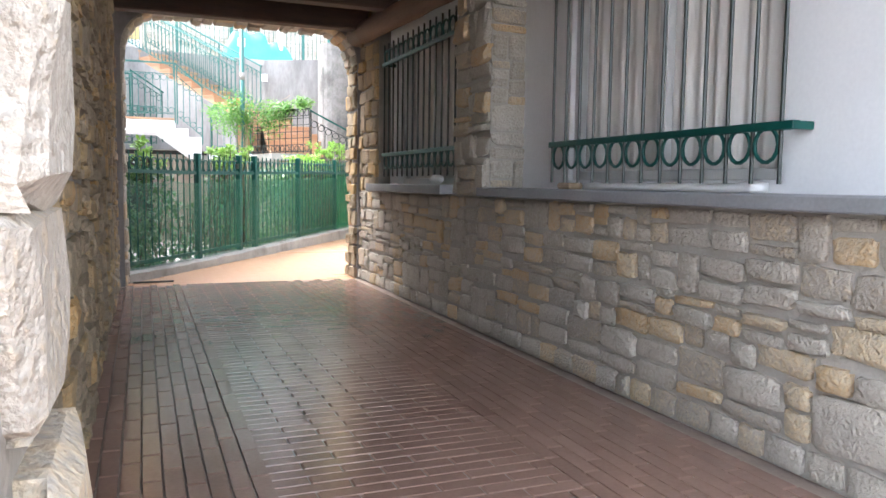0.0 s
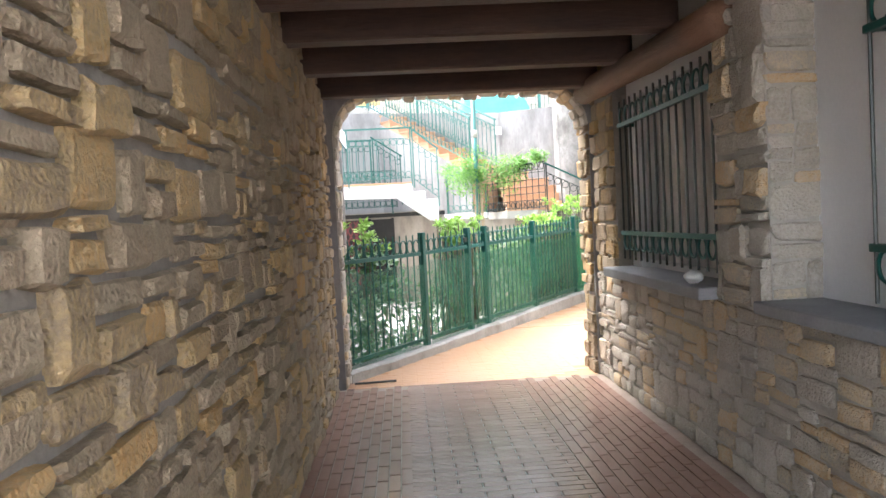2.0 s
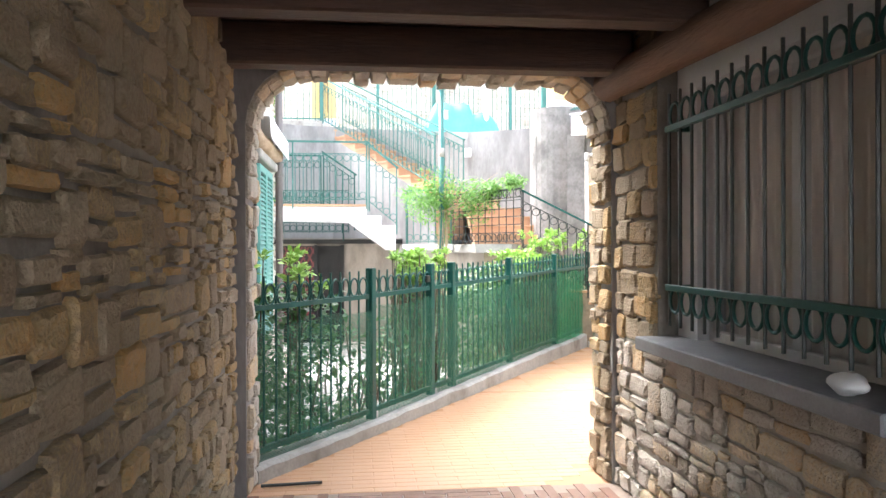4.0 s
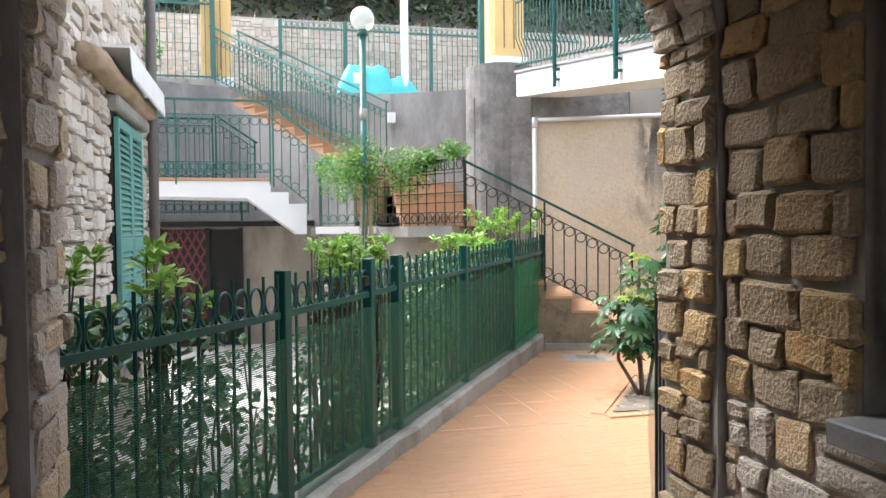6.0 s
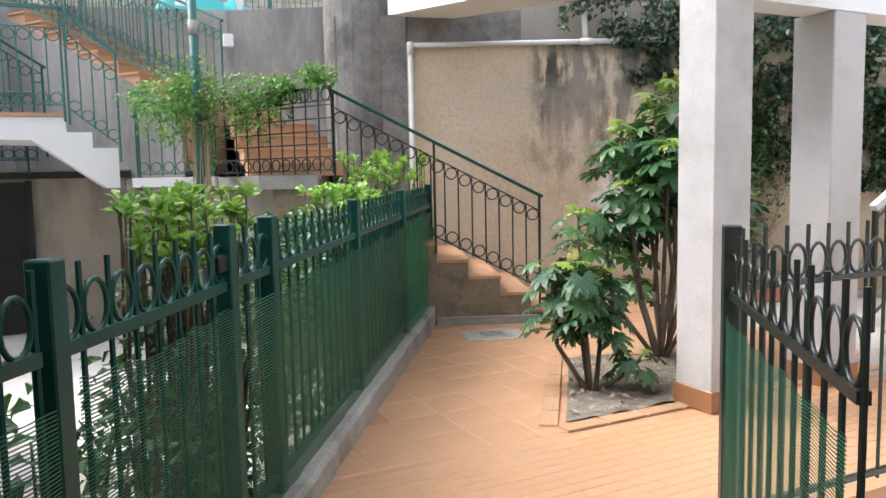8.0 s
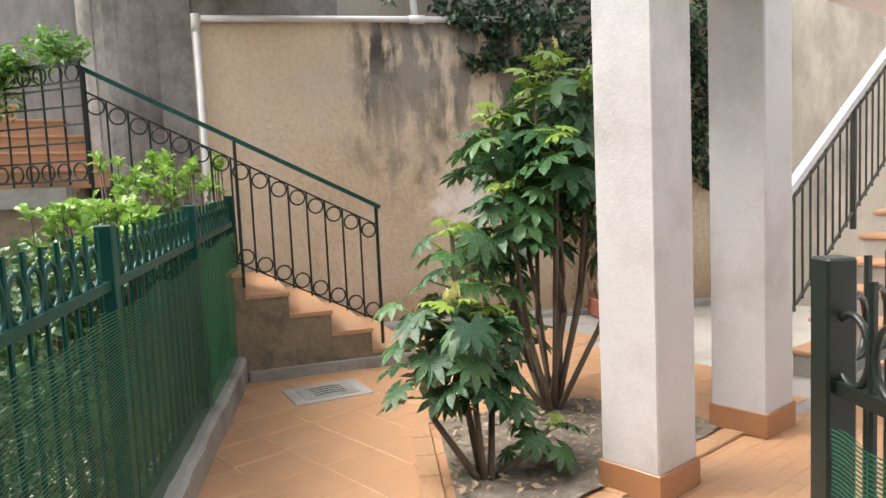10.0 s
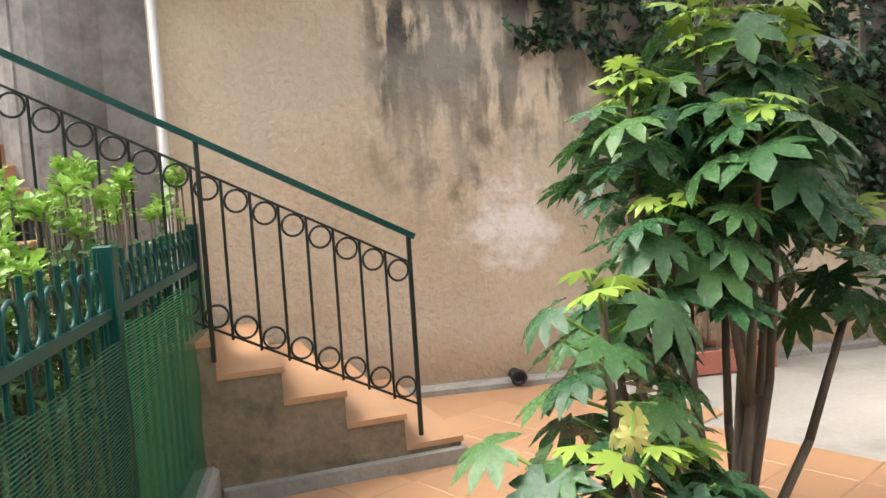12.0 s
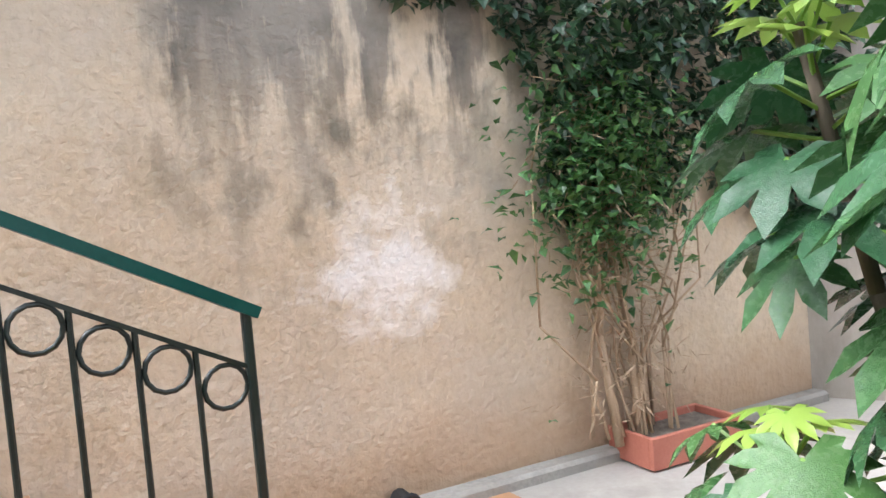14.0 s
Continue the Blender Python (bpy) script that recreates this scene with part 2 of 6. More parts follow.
def net_material(name, dark, light, bands, least, most):
    """A woven shade net: green threads with gaps between them."""
    m = bpy.data.materials.new(name)
    m.use_nodes = True
    n, l = m.node_tree.nodes, m.node_tree.links
    b = n["Principled BSDF"]
    b.inputs["Roughness"].default_value = 0.55
    tc = n.new("ShaderNodeTexCoord")
    ns = n.new("ShaderNodeTexNoise")
    ns.inputs["Scale"].default_value = 3.0
    l.new(tc.outputs["Object"], ns.inputs["Vector"])
    cr = n.new("ShaderNodeValToRGB")
    cr.color_ramp.elements[0].color, cr.color_ramp.elements[1].color = dark, light
    l.new(ns.outputs["Fac"], cr.inputs[0])
    l.new(cr.outputs[0], b.inputs["Base Color"])
    wv = n.new("ShaderNodeTexWave")
    wv.bands_direction = "Z"
    wv.inputs["Scale"].default_value, wv.inputs["Distortion"].default_value, wv.inputs["Detail Scale"].default_value = bands, 0.6, 1.0
    l.new(tc.outputs["Object"], wv.inputs["Vector"])
    mr = n.new("ShaderNodeMapRange")
    mr.inputs["From Min"].default_value, mr.inputs["From Max"].default_value = 0.35, 0.75
    mr.inputs["To Min"].default_value, mr.inputs["To Max"].default_value = least, most
    l.new(wv.outputs["Fac"], mr.inputs["Value"])
    tp = n.new("ShaderNodeBsdfTransparent")
    mx = n.new("ShaderNodeMixShader")
    l.new(mr.outputs[0], mx.inputs[0])
    l.new(tp.outputs[0], mx.inputs[1])
    l.new(b.outputs[0], mx.inputs[2])
    l.new(mx.outputs[0], n["Material Output"].inputs["Surface"])
    return m


def stained_wall_material():
    """Ochre render with dark rain streaks from the coping, a grey upper left, and a whitewashed patch."""
    m = material("ochre_stained_render", [(0.44, 0.345, 0.235), (0.54, 0.43, 0.30), (0.62, 0.51, 0.37)], 0.92, 1.3, 1.0, 22)
    n, l = m.node_tree.nodes, m.node_tree.links
    b = n["Principled BSDF"]
    base = b.inputs["Base Color"].links[0].from_socket
    tc = n.new("ShaderNodeTexCoord")
    sep = n.new("ShaderNodeSeparateXYZ")
    l.new(tc.outputs["Object"], sep.inputs[0])

    def noise_at(scale, stretch, detail=6):
        mp = n.new("ShaderNodeMapping")
        mp.inputs["Scale"].default_value = stretch
        l.new(tc.outputs["Object"], mp.inputs["Vector"])
        k = n.new("ShaderNodeTexNoise")
        k.inputs["Scale"].default_value, k.inputs["Detail"].default_value, k.inputs["Roughness"].default_value = scale, detail, 0.6
        l.new(mp.outputs[0], k.inputs["Vector"])
        return k.outputs["Fac"]

    def ranged(socket, a, bb, c=0.0, d=1.0):
        k = n.new("ShaderNodeMapRange")
        for name, v in (("From Min", a), ("From Max", bb), ("To Min", c), ("To Max", d)):
            k.inputs[name].default_value = v
        l.new(socket, k.inputs["Value"])
        return k.outputs[0]

    def op(kind, a, bb):
        k = n.new("ShaderNodeMath")
        k.operation = kind
        for i, v in enumerate((a, bb)):
            if isinstance(v, float):
                k.inputs[i].default_value = v
            else:
                l.new(v, k.inputs[i])
        return k.outputs[0]

    def mixed(fac, a, color):
        k = n.new("ShaderNodeMixRGB")
        k.inputs[2].default_value = (*color, 1)
        l.new(fac, k.inputs[0])
        l.new(a, k.inputs[1])
        return k.outputs[0]

    x, z = sep.outputs["X"], sep.outputs["Z"]
    base = mixed(op("MULTIPLY", ranged(noise_at(7, (1, 1, 1), 10), 0.42, 0.62), 0.45), base, (0.60, 0.51, 0.40))
    base = mixed(op("MULTIPLY", ranged(noise_at(24, (1, 1, 0.7), 10), 0.48, 0.66), 0.32), base, (0.32, 0.25, 0.18))
    x = op("ADD", x, op("MULTIPLY", op("ADD", noise_at(1.6, (1, 1, 1)), -0.5), 1.1))
    streak = ranged(op("ADD", op("ADD", noise_at(2.2, (2.3, 1, 0.34), 10), op("MULTIPLY", noise_at(9, (1, 1, 0.5), 9), 0.35)), op("MULTIPLY", noise_at(2.8, (1, 1, 0.8), 6), 0.4)), 0.80, 0.90)
    zone = op("MULTIPLY", ranged(x, 1.2, 1.6), ranged(x, 3.6, 3.0))
    drop = ranged(op("ADD", z, op("MULTIPLY", noise_at(2.6, (2.2, 1, 0.2), 4), 0.9)), 2.05, 2.75)
    col = mixed(op("MULTIPLY", op("MULTIPLY", streak, zone), op("MULTIPLY", drop, 1.0)), base, (0.065, 0.058, 0.048))
    mould = ranged(noise_at(3.2, (1.2, 1, 0.7), 9), 0.48, 0.62)
    mzone = op("MULTIPLY", op("MULTIPLY", ranged(x, 1.3, 2.0), ranged(x, 3.5, 2.8)), op("MULTIPLY", ranged(z, 1.0, 1.5), ranged(z, 2.5, 1.9)))
    col = mixed(op("MULTIPLY", op("MULTIPLY", mould, mzone), 0.8), col, (0.13, 0.115, 0.085))
    band = op("MULTIPLY", op("MULTIPLY", ranged(op("ADD", z, op("MULTIPLY", noise_at(3.0, (1, 1, 1), 8), 0.5)), 3.0, 3.14), ranged(x, 1.2, 1.7)), 0.75)
    col = mixed(band, col, (0.12, 0.11, 0.095))
    grey = op("MULTIPLY", ranged(noise_at(1.1, (1, 1, 1)), 0.42, 0.62), 0.45)
    col = mixed(grey, col, (0.47, 0.42, 0.35))
    dx, dz = op("MULTIPLY", op("ADD", x, -2.42), 1.1), op("ADD", z, -1.22)
    dist = op("ADD", op("SQRT", op("ADD", op("MULTIPLY", dx, dx), op("MULTIPLY", dz, dz)), 0.0), op("MULTIPLY", op("ADD", noise_at(4, (1, 1, 1), 9), -0.5), 0.9))
    col = mixed(op("MULTIPLY", ranged(dist, 0.36, 0.14), 0.8), col, (0.80, 0.76, 0.72))
    # Orange tint, growing unevenly towards the wall foot.
    base_orange = op("MULTIPLY", ranged(op("ADD", z, op("MULTIPLY", noise_at(1.5, (1, 1, 1)), 0.5)), 0.75, 0.36), 0.6)
    col = mixed(base_orange, col, (0.36, 0.225, 0.13))
    l.new(col, b.inputs["Base Color"])
    for k in n:
        if k.bl_idname == "ShaderNodeBump":
            k.inputs["Distance"].default_value = 0.05
    return m


NET = net_material("green_shade_net", (0.007, 0.085, 0.050, 1), (0.016, 0.14, 0.082, 1), 32.0, 0.06, 0.92)
NET_DENSE = net_material("dense_green_shade_net", (0.005, 0.068, 0.040, 1), (0.013, 0.13, 0.075, 1), 26.0, 0.16, 0.98)
NET_LIGHT = net_material("bright_green_net", (0.012, 0.17, 0.075, 1), (0.03, 0.27, 0.12, 1), 26.0, 0.30, 0.85)
GLOBE, STAINED = globe_material(), stained_wall_material()


# ---- mesh helpers ----
def link_mesh(name, bm, mat, smooth=False):
    me = bpy.data.meshes.new(name)
    bm.normal_update()
    bm.to_mesh(me)
    bm.free()
    me.materials.append(mat)
    if smooth:
        me.shade_smooth()
    return me


def setting(name, bm, mat, label, category="", smooth=False):
    return tagged(new(name, link_mesh(name, bm, mat, smooth)), label, category or name.split("_")[0], kind="structure")


def thing(name, at, label, category, group=""):
    ob = new(name)
    ob.location = at
    ob.empty_display_size = 0.1
    return tagged(ob, label, category, group)


def hold(ob, parent):
    ob.parent = parent
    ob.matrix_parent_inverse = Matrix.Translation(parent.location).inverted()
    return ob


def part(name, bm, mat, parent, label="", smooth=False):
    ob = hold(new(name, link_mesh(name, bm, mat, smooth)), parent)
    return tagged(ob, label) if label else ob


def piece(name, me, parent, m):
    ob = new(name, me)
    hold(ob, parent)
    ob.matrix_basis = m
    return ob


def box(bm, x0, x1, y0, y1, z0, z1, bevel=0.0, m=None):
    made = bmesh.ops.create_cube(bm, size=1.0, matrix=(m or Matrix()) @ Matrix.Translation(((x0 + x1) / 2, (y0 + y1) / 2, (z0 + z1) / 2)) @ Matrix.Diagonal((x1 - x0, y1 - y0, z1 - z0, 1)))
    if bevel:
        edges = list({e for v in made["verts"] for e in v.link_edges})
        bmesh.ops.bevel(bm, geom=edges, offset=bevel, segments=1, affect="EDGES")
    return bm


def boxed(*a, **k):
    return box(bmesh.new(), *a, **k)


def bar(bm, p0, p1, r, sides=6, r1=None):
    p0, p1 = Vector(p0), Vector(p1)
    d = p1 - p0
    m = Matrix.Translation((p0 + p1) / 2) @ d.to_track_quat("Z", "Y").to_matrix().to_4x4()
    bmesh.ops.create_cone(bm, cap_ends=True, segments=sides, radius1=r, radius2=r if r1 is None else r1, depth=d.length, matrix=m)
    return bm


def flat_bar(bm, p0, p1, w, h):
    """A bar of rectangular section from p0 to p1, h being upright."""
    p0, p1 = Vector(p0), Vector(p1)
    d = (p1 - p0).normalized()
    side = d.cross(Vector((0, 0, 1))).normalized() * w / 2
    up = side.cross(d).normalized() * h / 2
    vs = [bm.verts.new(p + a * side + b * up) for p in (p0, p1) for a, b in ((-1, -1), (1, -1), (1, 1), (-1, 1))]
    for f in ((3, 2, 1, 0), (4, 5, 6, 7), (0, 1, 5, 4), (1, 2, 6, 5), (2, 3, 7, 6), (3, 0, 4, 7)):
        bm.faces.new([vs[i] for i in f])
    return bm


def ring(bm, at, u, rx, rz, r, n=14, sides=5, z=Vector((0, 0, 1))):
    u, at = Vector(u).normalized(), Vector(at)
    w = u.cross(z).normalized()
    loops = []
    for i in range(n):
        a = 2 * math.pi * i / n
        c = at + u * rx * math.cos(a) + z * rz * math.sin(a)
        o = (u * math.cos(a) + z * math.sin(a)).normalized()
        loops.append([bm.verts.new(c + o * r * math.cos(2 * math.pi * k / sides) + w * r * math.sin(2 * math.pi * k / sides)) for k in range(sides)])
    for i in range(n):
        for k in range(sides):
            bm.faces.new((loops[i][k], loops[(i + 1) % n][k], loops[(i + 1) % n][(k + 1) % sides], loops[i][(k + 1) % sides]))
    return bm


def prism(bm, pts, z0, z1):
    """An upright prism over a plan; z0 and z1 may be lists, one height a corner."""
    n = len(pts)
    za = z0 if isinstance(z0, (list, tuple)) else [z0] * n
    zb = z1 if isinstance(z1, (list, tuple)) else [z1] * n
    lo = [bm.verts.new((x, y, z)) for (x, y), z in zip(pts, za)]
    hi = [bm.verts.new((x, y, z)) for (x, y), z in zip(pts, zb)]
    bm.faces.new(hi)
    bm.faces.new(lo[::-1])
    for i in range(n):
        bm.faces.new((lo[i], lo[(i + 1) % n], hi[(i + 1) % n], hi[i]))
    bmesh.ops.recalc_face_normals(bm, faces=bm.faces[:])
    return bm


def tube(bm, pts, r, sides=6):
    for a, b in zip(pts, pts[1:]):
        bar(bm, a, b, r, sides)
    return bm


def log_shape(pts, r, sides, rng):
    """A rough round timber through pts, its ring of corners uneven all along."""
    b = bmesh.new()
    pts = [Vector(p) for p in pts]
    d = (pts[-1] - pts[0]).normalized()
    side = d.cross(Vector((0, 0, 1))).normalized()
    up = side.cross(d)
    loops = []
    for p in pts:
        loops.append([b.verts.new(p + (side * math.cos(2 * math.pi * k / sides) + up * math.sin(2 * math.pi * k / sides)) * r * rng.uniform(0.93, 1.07)) for k in range(sides)])
    for a, c in zip(loops, loops[1:]):
        for k in range(sides):
            b.faces.new((a[k], a[(k + 1) % sides], c[(k + 1) % sides], c[k]))
    b.faces.new(loops[0][::-1])
    b.faces.new(loops[-1])
    bmesh.ops.recalc_face_normals(b, faces=b.faces[:])
    return b


def pydata(name, verts, faces, mat, smooth=False):
    me = bpy.data.meshes.new(name)
    me.from_pydata([tuple(v) for v in verts], [], faces)
    me.materials.append(mat)
    if smooth:
        me.shade_smooth()
    return me

# ---- stonework ----
def stone_shape(rng):
    """A quarried stone one wide, one high and one deep, its face to +z, with worn uneven edges."""
    verts, faces = [], []
    us = (-0.5, -0.40, 0.0, 0.40, 0.5)
    skew = [rng.uniform(-0.09, 0.09) for _ in range(4)]
    for j, v in enumerate(us):
        for i, u in enumerate(us):
            edge = i in (0, 4) or j in (0, 4)
            corner = i in (0, 4) and j in (0, 4)
            uu = u * (rng.uniform(0.70, 1.0) if corner else 1.0) + skew[0] * v * abs(u) * 2
            vv = v * (rng.uniform(0.66, 1.0) if corner else 1.0) + (skew[1] if v > 0 else skew[2]) * u * abs(v) * 2
            verts.append((uu + rng.uniform(-0.045, 0.045), vv + rng.uniform(-0.06, 0.06), rng.uniform(0.40, 0.66) if edge else rng.uniform(0.82, 1.12)))
    for j in range(4):
        for i in range(4):
            a = j * 5 + i
            faces.append((a, a + 1, a + 6, a + 5))
    rim = [0, 1, 2, 3, 4, 9, 14, 19, 24, 23, 22, 21, 20, 15, 10, 5]
    for k in rim:
        verts.append((verts[k][0], verts[k][1], -0.4))
    for k in range(16):
        faces.append((rim[k], 25 + k, 25 + (k + 1) % 16, rim[(k + 1) % 16]))
    return verts, faces


rng_shape = random.Random(5)
SHAPES = [stone_shape(rng_shape) for _ in range(24)]


def stone_meshes(mat, worn=False):
    out = []
    for v, f in SHAPES:
        me = pydata("stone", v, f, mat)
        me.polygons.foreach_set("use_smooth", [worn and k < 16 for k in range(len(f))])
        out.append(me)
    return out


def courses(w, h, seed, hole=None, tall=(0.075, 0.19), wide=(0.12, 0.36), split=True):
    """Stones (u, v, width, height) of irregular courses over a face w by h; hole(u, v) tells what stays open."""
    rng = random.Random(seed)
    out, v = [], 0.0
    while v < h - 0.02:
        row = min(rng.uniform(*tall), h - v)
        if h - v - row < 0.06:
            row = h - v
        u = -rng.uniform(0, 0.2)
        while u < w:
            ww = rng.uniform(*wide) * (0.8 + row * 1.6)
            a, b = max(u, 0), min(u + ww, w)
            u += ww
            if b - a < 0.05:
                continue
            cells = [(a, v, b - a, row)]
            if split and row > 0.12 and rng.random() < 0.75:
                k = row * rng.uniform(0.3, 0.7)
                cells = [(a, v, b - a, k), (a, v + k, b - a, row - k)]
                if k > 0.11 and b - a > 0.16:
                    j = (b - a) * rng.uniform(0.35, 0.65)
                    cells = [(a, v, j, k), (a + j, v, b - a - j, k), cells[1]]
            elif split and b - a > 0.22 and rng.random() < 0.25:
                k = (b - a) * rng.uniform(0.35, 0.65)
                cells = [(a, v, k, row), (a + k, v, b - a - k, row)]
            out += [c for c in cells if not (hole and hole(c[0] + c[2] / 2, c[1] + c[3] / 2))]
            shift = rng.uniform(-0.018, 0.018)
            if 0.05 < v < h - row - 0.05:
                out[len(out) - len(cells):] = [(c[0], c[1] + shift, c[2], c[3]) for c in out[len(out) - len(cells):]]
        v += row
    return out


def lay(parent, cells, at, u, n, mat, depth=0.05, near=None, limit=300, seed=1, joint=0.012, rough=1.0):
    """Lay stones on a face: at is its lower corner, u runs along it, n out of it. Those for which near(point) is true are pieces, the rest one part."""
    rng = random.Random(seed)
    at, u, n = Vector(at), Vector(u).normalized(), Vector(n).normalized()
    up = Vector((0, 0, 1))
    meshes = stone_meshes(mat, rough < 0.55)
    verts, faces, made = [], [], 0
    for (a, b, w, h) in cells:
        p = at + u * (a + w / 2) + up * (b + h / 2)
        k = rng.randrange(len(meshes))
        x = u if u.cross(up).dot(n) > 0 else -u
        tilt = Matrix.Rotation(rng.uniform(-0.035, 0.035), 4, "Z") @ Matrix.Rotation(rough * rng.uniform(-0.06, 0.06), 4, "Y") @ Matrix.Rotation(rough * rng.uniform(-0.07, 0.07), 4, "X")
        m = Matrix.Translation(p) @ Matrix((x, up, n)).transposed().to_4x4() @ tilt @ Matrix.Diagonal((max(0.03, w - joint), max(0.03, h - joint), depth * rng.uniform(0.6, 1.35), 1))
        if made < limit and (near is None or near(p)):
            piece("stone", meshes[k], parent, m)
            made += 1
        else:
            base = len(verts)
            sv, sf = SHAPES[k]
            verts += [m @ Vector(c) for c in sv]
            faces += [tuple(base + i for i in f) for f in sf]
    if verts:
        me = pydata("stonework", verts, faces, mat)
        hold(tagged(new("stonework", me), kind="stuff"), parent)


# ---- iron railings ----
def railing(name, p0, p1, label, category, mat, pitch=0.125, foot=0.1, head=1.0, rails=(0.15, 0.9), rings=(), ring_size=(0.05, 0.05), bar_r=0.008, rail_size=(0.02, 0.012), posts=(), post_top=1.1, post_r=0.03, handrail=None, foot_drop=0.0, group="", bellied=False):
    """Bars, rings, rails and posts from p0 to p1, which give the feet of the line. Heights are above that line."""
    p0, p1 = Vector(p0), Vector(p1)
    t = thing(name, p0, label, category, group)
    d = p1 - p0
    flat = Vector((d.x, d.y, 0))
    length = flat.length
    u = flat / length
    across = Vector((0, 0, 1)).cross(u)
    count = max(2, round(length / pitch))

    def spot(s, z):
        return p0 + d * (s / length) + Vector((0, 0, z))

    if bellied:
        b = bmesh.new()
        tube(b, [across * 0.0 + Vector((0, 0, head)), across * 0.0 + Vector((0, 0, head * 0.45)), across * 0.09 + Vector((0, 0, head * 0.22)), across * 0.09 + Vector((0, 0, head * 0.12)), Vector((0, 0, foot))], bar_r, 5)
    else:
        b = bar(bmesh.new(), (0, 0, foot), (0, 0, head), bar_r, 6)
    bm_mesh = link_mesh("bar", b, mat)
    for i in range(count + 1):
        s = length * i / count
        if all(abs(s - q) > post_r * 0.9 for q in posts):
            piece("bar", bm_mesh, t, Matrix.Translation(spot(s, 0)))
    if rings:
        ring_mesh = link_mesh("ring", ring(bmesh.new(), (0, 0, 0), u, ring_size[0], ring_size[1], bar_r * 0.9), mat, True)
        for z in rings:
            for i in range(count):
                s = length * (i + 0.5) / count
                if all(abs(s - q) > post_r * 1.4 for q in posts):
                    piece("ring", ring_mesh, t, Matrix.Translation(spot(s, z)))
    for z in rails:
        part("rail", flat_bar(bmesh.new(), spot(0, z), spot(length, z), rail_size[0], rail_size[1]), mat, t)
    if handrail:
        part("handrail", flat_bar(bmesh.new(), spot(-0.03, handrail[0]), spot(length + 0.03, handrail[0]), handrail[1], handrail[2]), handrail[3] if len(handrail) > 3 else mat, t)
    for s in posts:
        q = spot(s, 0)
        part("post", box(bmesh.new(), -post_r, post_r, -post_r, post_r, -foot_drop, post_top, 0.005, Matrix.Translation(q) @ Matrix.Rotation(math.atan2(u.y, u.x), 4, "Z")), mat, t)
    return t


# ---- foliage ----
def leaf_cloud(points, size, rng, long=2.2, droop=0.3, up=0.35, normals=None, blunt=False):
    """Folded leaves, pointed or blunt, one at each point, as vertices and faces."""
    verts, faces = [], []
    for i, p in enumerate(points):
        s = size * rng.uniform(0.6, 1.3)
        if normals is not None:
            d = Vector(normals[i]) + Vector((rng.uniform(-0.5, 0.5), rng.uniform(-0.5, 0.5), rng.uniform(-0.4, 0.4)))
        else:
            d = Vector((rng.gauss(0, 1), rng.gauss(0, 1), rng.gauss(up, 0.6)))
        d.normalize()
        side = d.cross(Vector((rng.gauss(0, 0.4), rng.gauss(0, 0.4), 1))).normalized()
        nrm = side.cross(d)
        p = Vector(p)
        L, W = s * long / 2, s / 2
        base = len(verts)
        if blunt:
            tip = p + d * L * 2 - nrm * L * droop * 2
            verts += [p, p + d * L * 1.25 + side * W + nrm * W * 0.25, p + d * L * 1.2, p + d * L * 1.25 - side * W + nrm * W * 0.25, tip + side * W * 0.5 - d * L * 0.12, tip, tip - side * W * 0.5 - d * L * 0.12, p + d * L * 0.5 + side * W * 0.4, p + d * L * 0.5 - side * W * 0.4]
            faces += [tuple(base + i for i in f) for f in ((0, 7, 2), (7, 1, 2), (1, 4, 2), (4, 5, 2), (5, 6, 2), (6, 3, 2), (3, 8, 2), (8, 0, 2))]
            continue
        verts += [p, p + d * L * 0.8 + side * W + nrm * W * 0.3, p + d * L * 1.0, p + d * L * 0.8 - side * W + nrm * W * 0.3, p + d * L * 2 - nrm * L * droop * 2]
        faces += [(base, base + 1, base + 2), (base, base + 2, base + 3), (base + 1, base + 4, base + 2), (base + 2, base + 4, base + 3)]
    return verts, faces


def foliage(name, points, size, mat, parent, seed, label="", **k):
    v, f = leaf_cloud(points, size, random.Random(seed), **k)
    ob = hold(new(name, pydata(name, v, f, mat)), parent)
    return tagged(ob, label, kind="stuff")


def rosettes(centres, mat, parent, seed, size=0.05, count=11, label=""):
    """Whorls of upright leaves at the tips of shoots."""
    rng = random.Random(seed)
    pts, nrm = [], []
    for c in centres:
        for k in range(count):
            a = k * 2.4 + rng.random()
            e = rng.uniform(0.1, 1.1)
            pts.append(Vector(c) + Vector((0, 0, rng.uniform(-0.03, 0.03))))
            nrm.append((math.cos(a) * math.cos(e), math.sin(a) * math.cos(e), math.sin(e)))
    v, f = leaf_cloud(pts, size, rng, long=2.1, droop=0.10, normals=nrm, blunt=True)
    ob = hold(new("young_foliage", pydata("young_foliage", v, f, mat)), parent)
    return tagged(ob, label, kind="stuff")


def branches(name, lines, mat, parent, r0=0.02, r1=0.008):
    bm = bmesh.new()
    for pts in lines:
        n = len(pts) - 1
        for i in range(n):
            bar(bm, pts[i], pts[i + 1], r0 + (r1 - r0) * i / n, 6, r0 + (r1 - r0) * (i + 1) / n)
    return part(name, bm, mat, parent, smooth=True)


def blob_points(rng, count, centre, radii, hollow=0.45):
    """Points spread through an uneven crown, thicker towards its outside, with gaps."""
    out = []
    while len(out) < count:
        v = Vector((rng.gauss(0, 1), rng.gauss(0, 1), rng.gauss(0, 1))).normalized()
        r = hollow + (1 - hollow) * rng.random()
        p = Vector(centre) + Vector((v.x * radii[0], v.y * radii[1], v.z * radii[2])) * r
        k = noise.noise(p * 2.6 / max(0.35, min(radii)))
        if k > -0.12:
            out.append(p * 1.0 + v * k * 0.15 * min(radii))
    return out

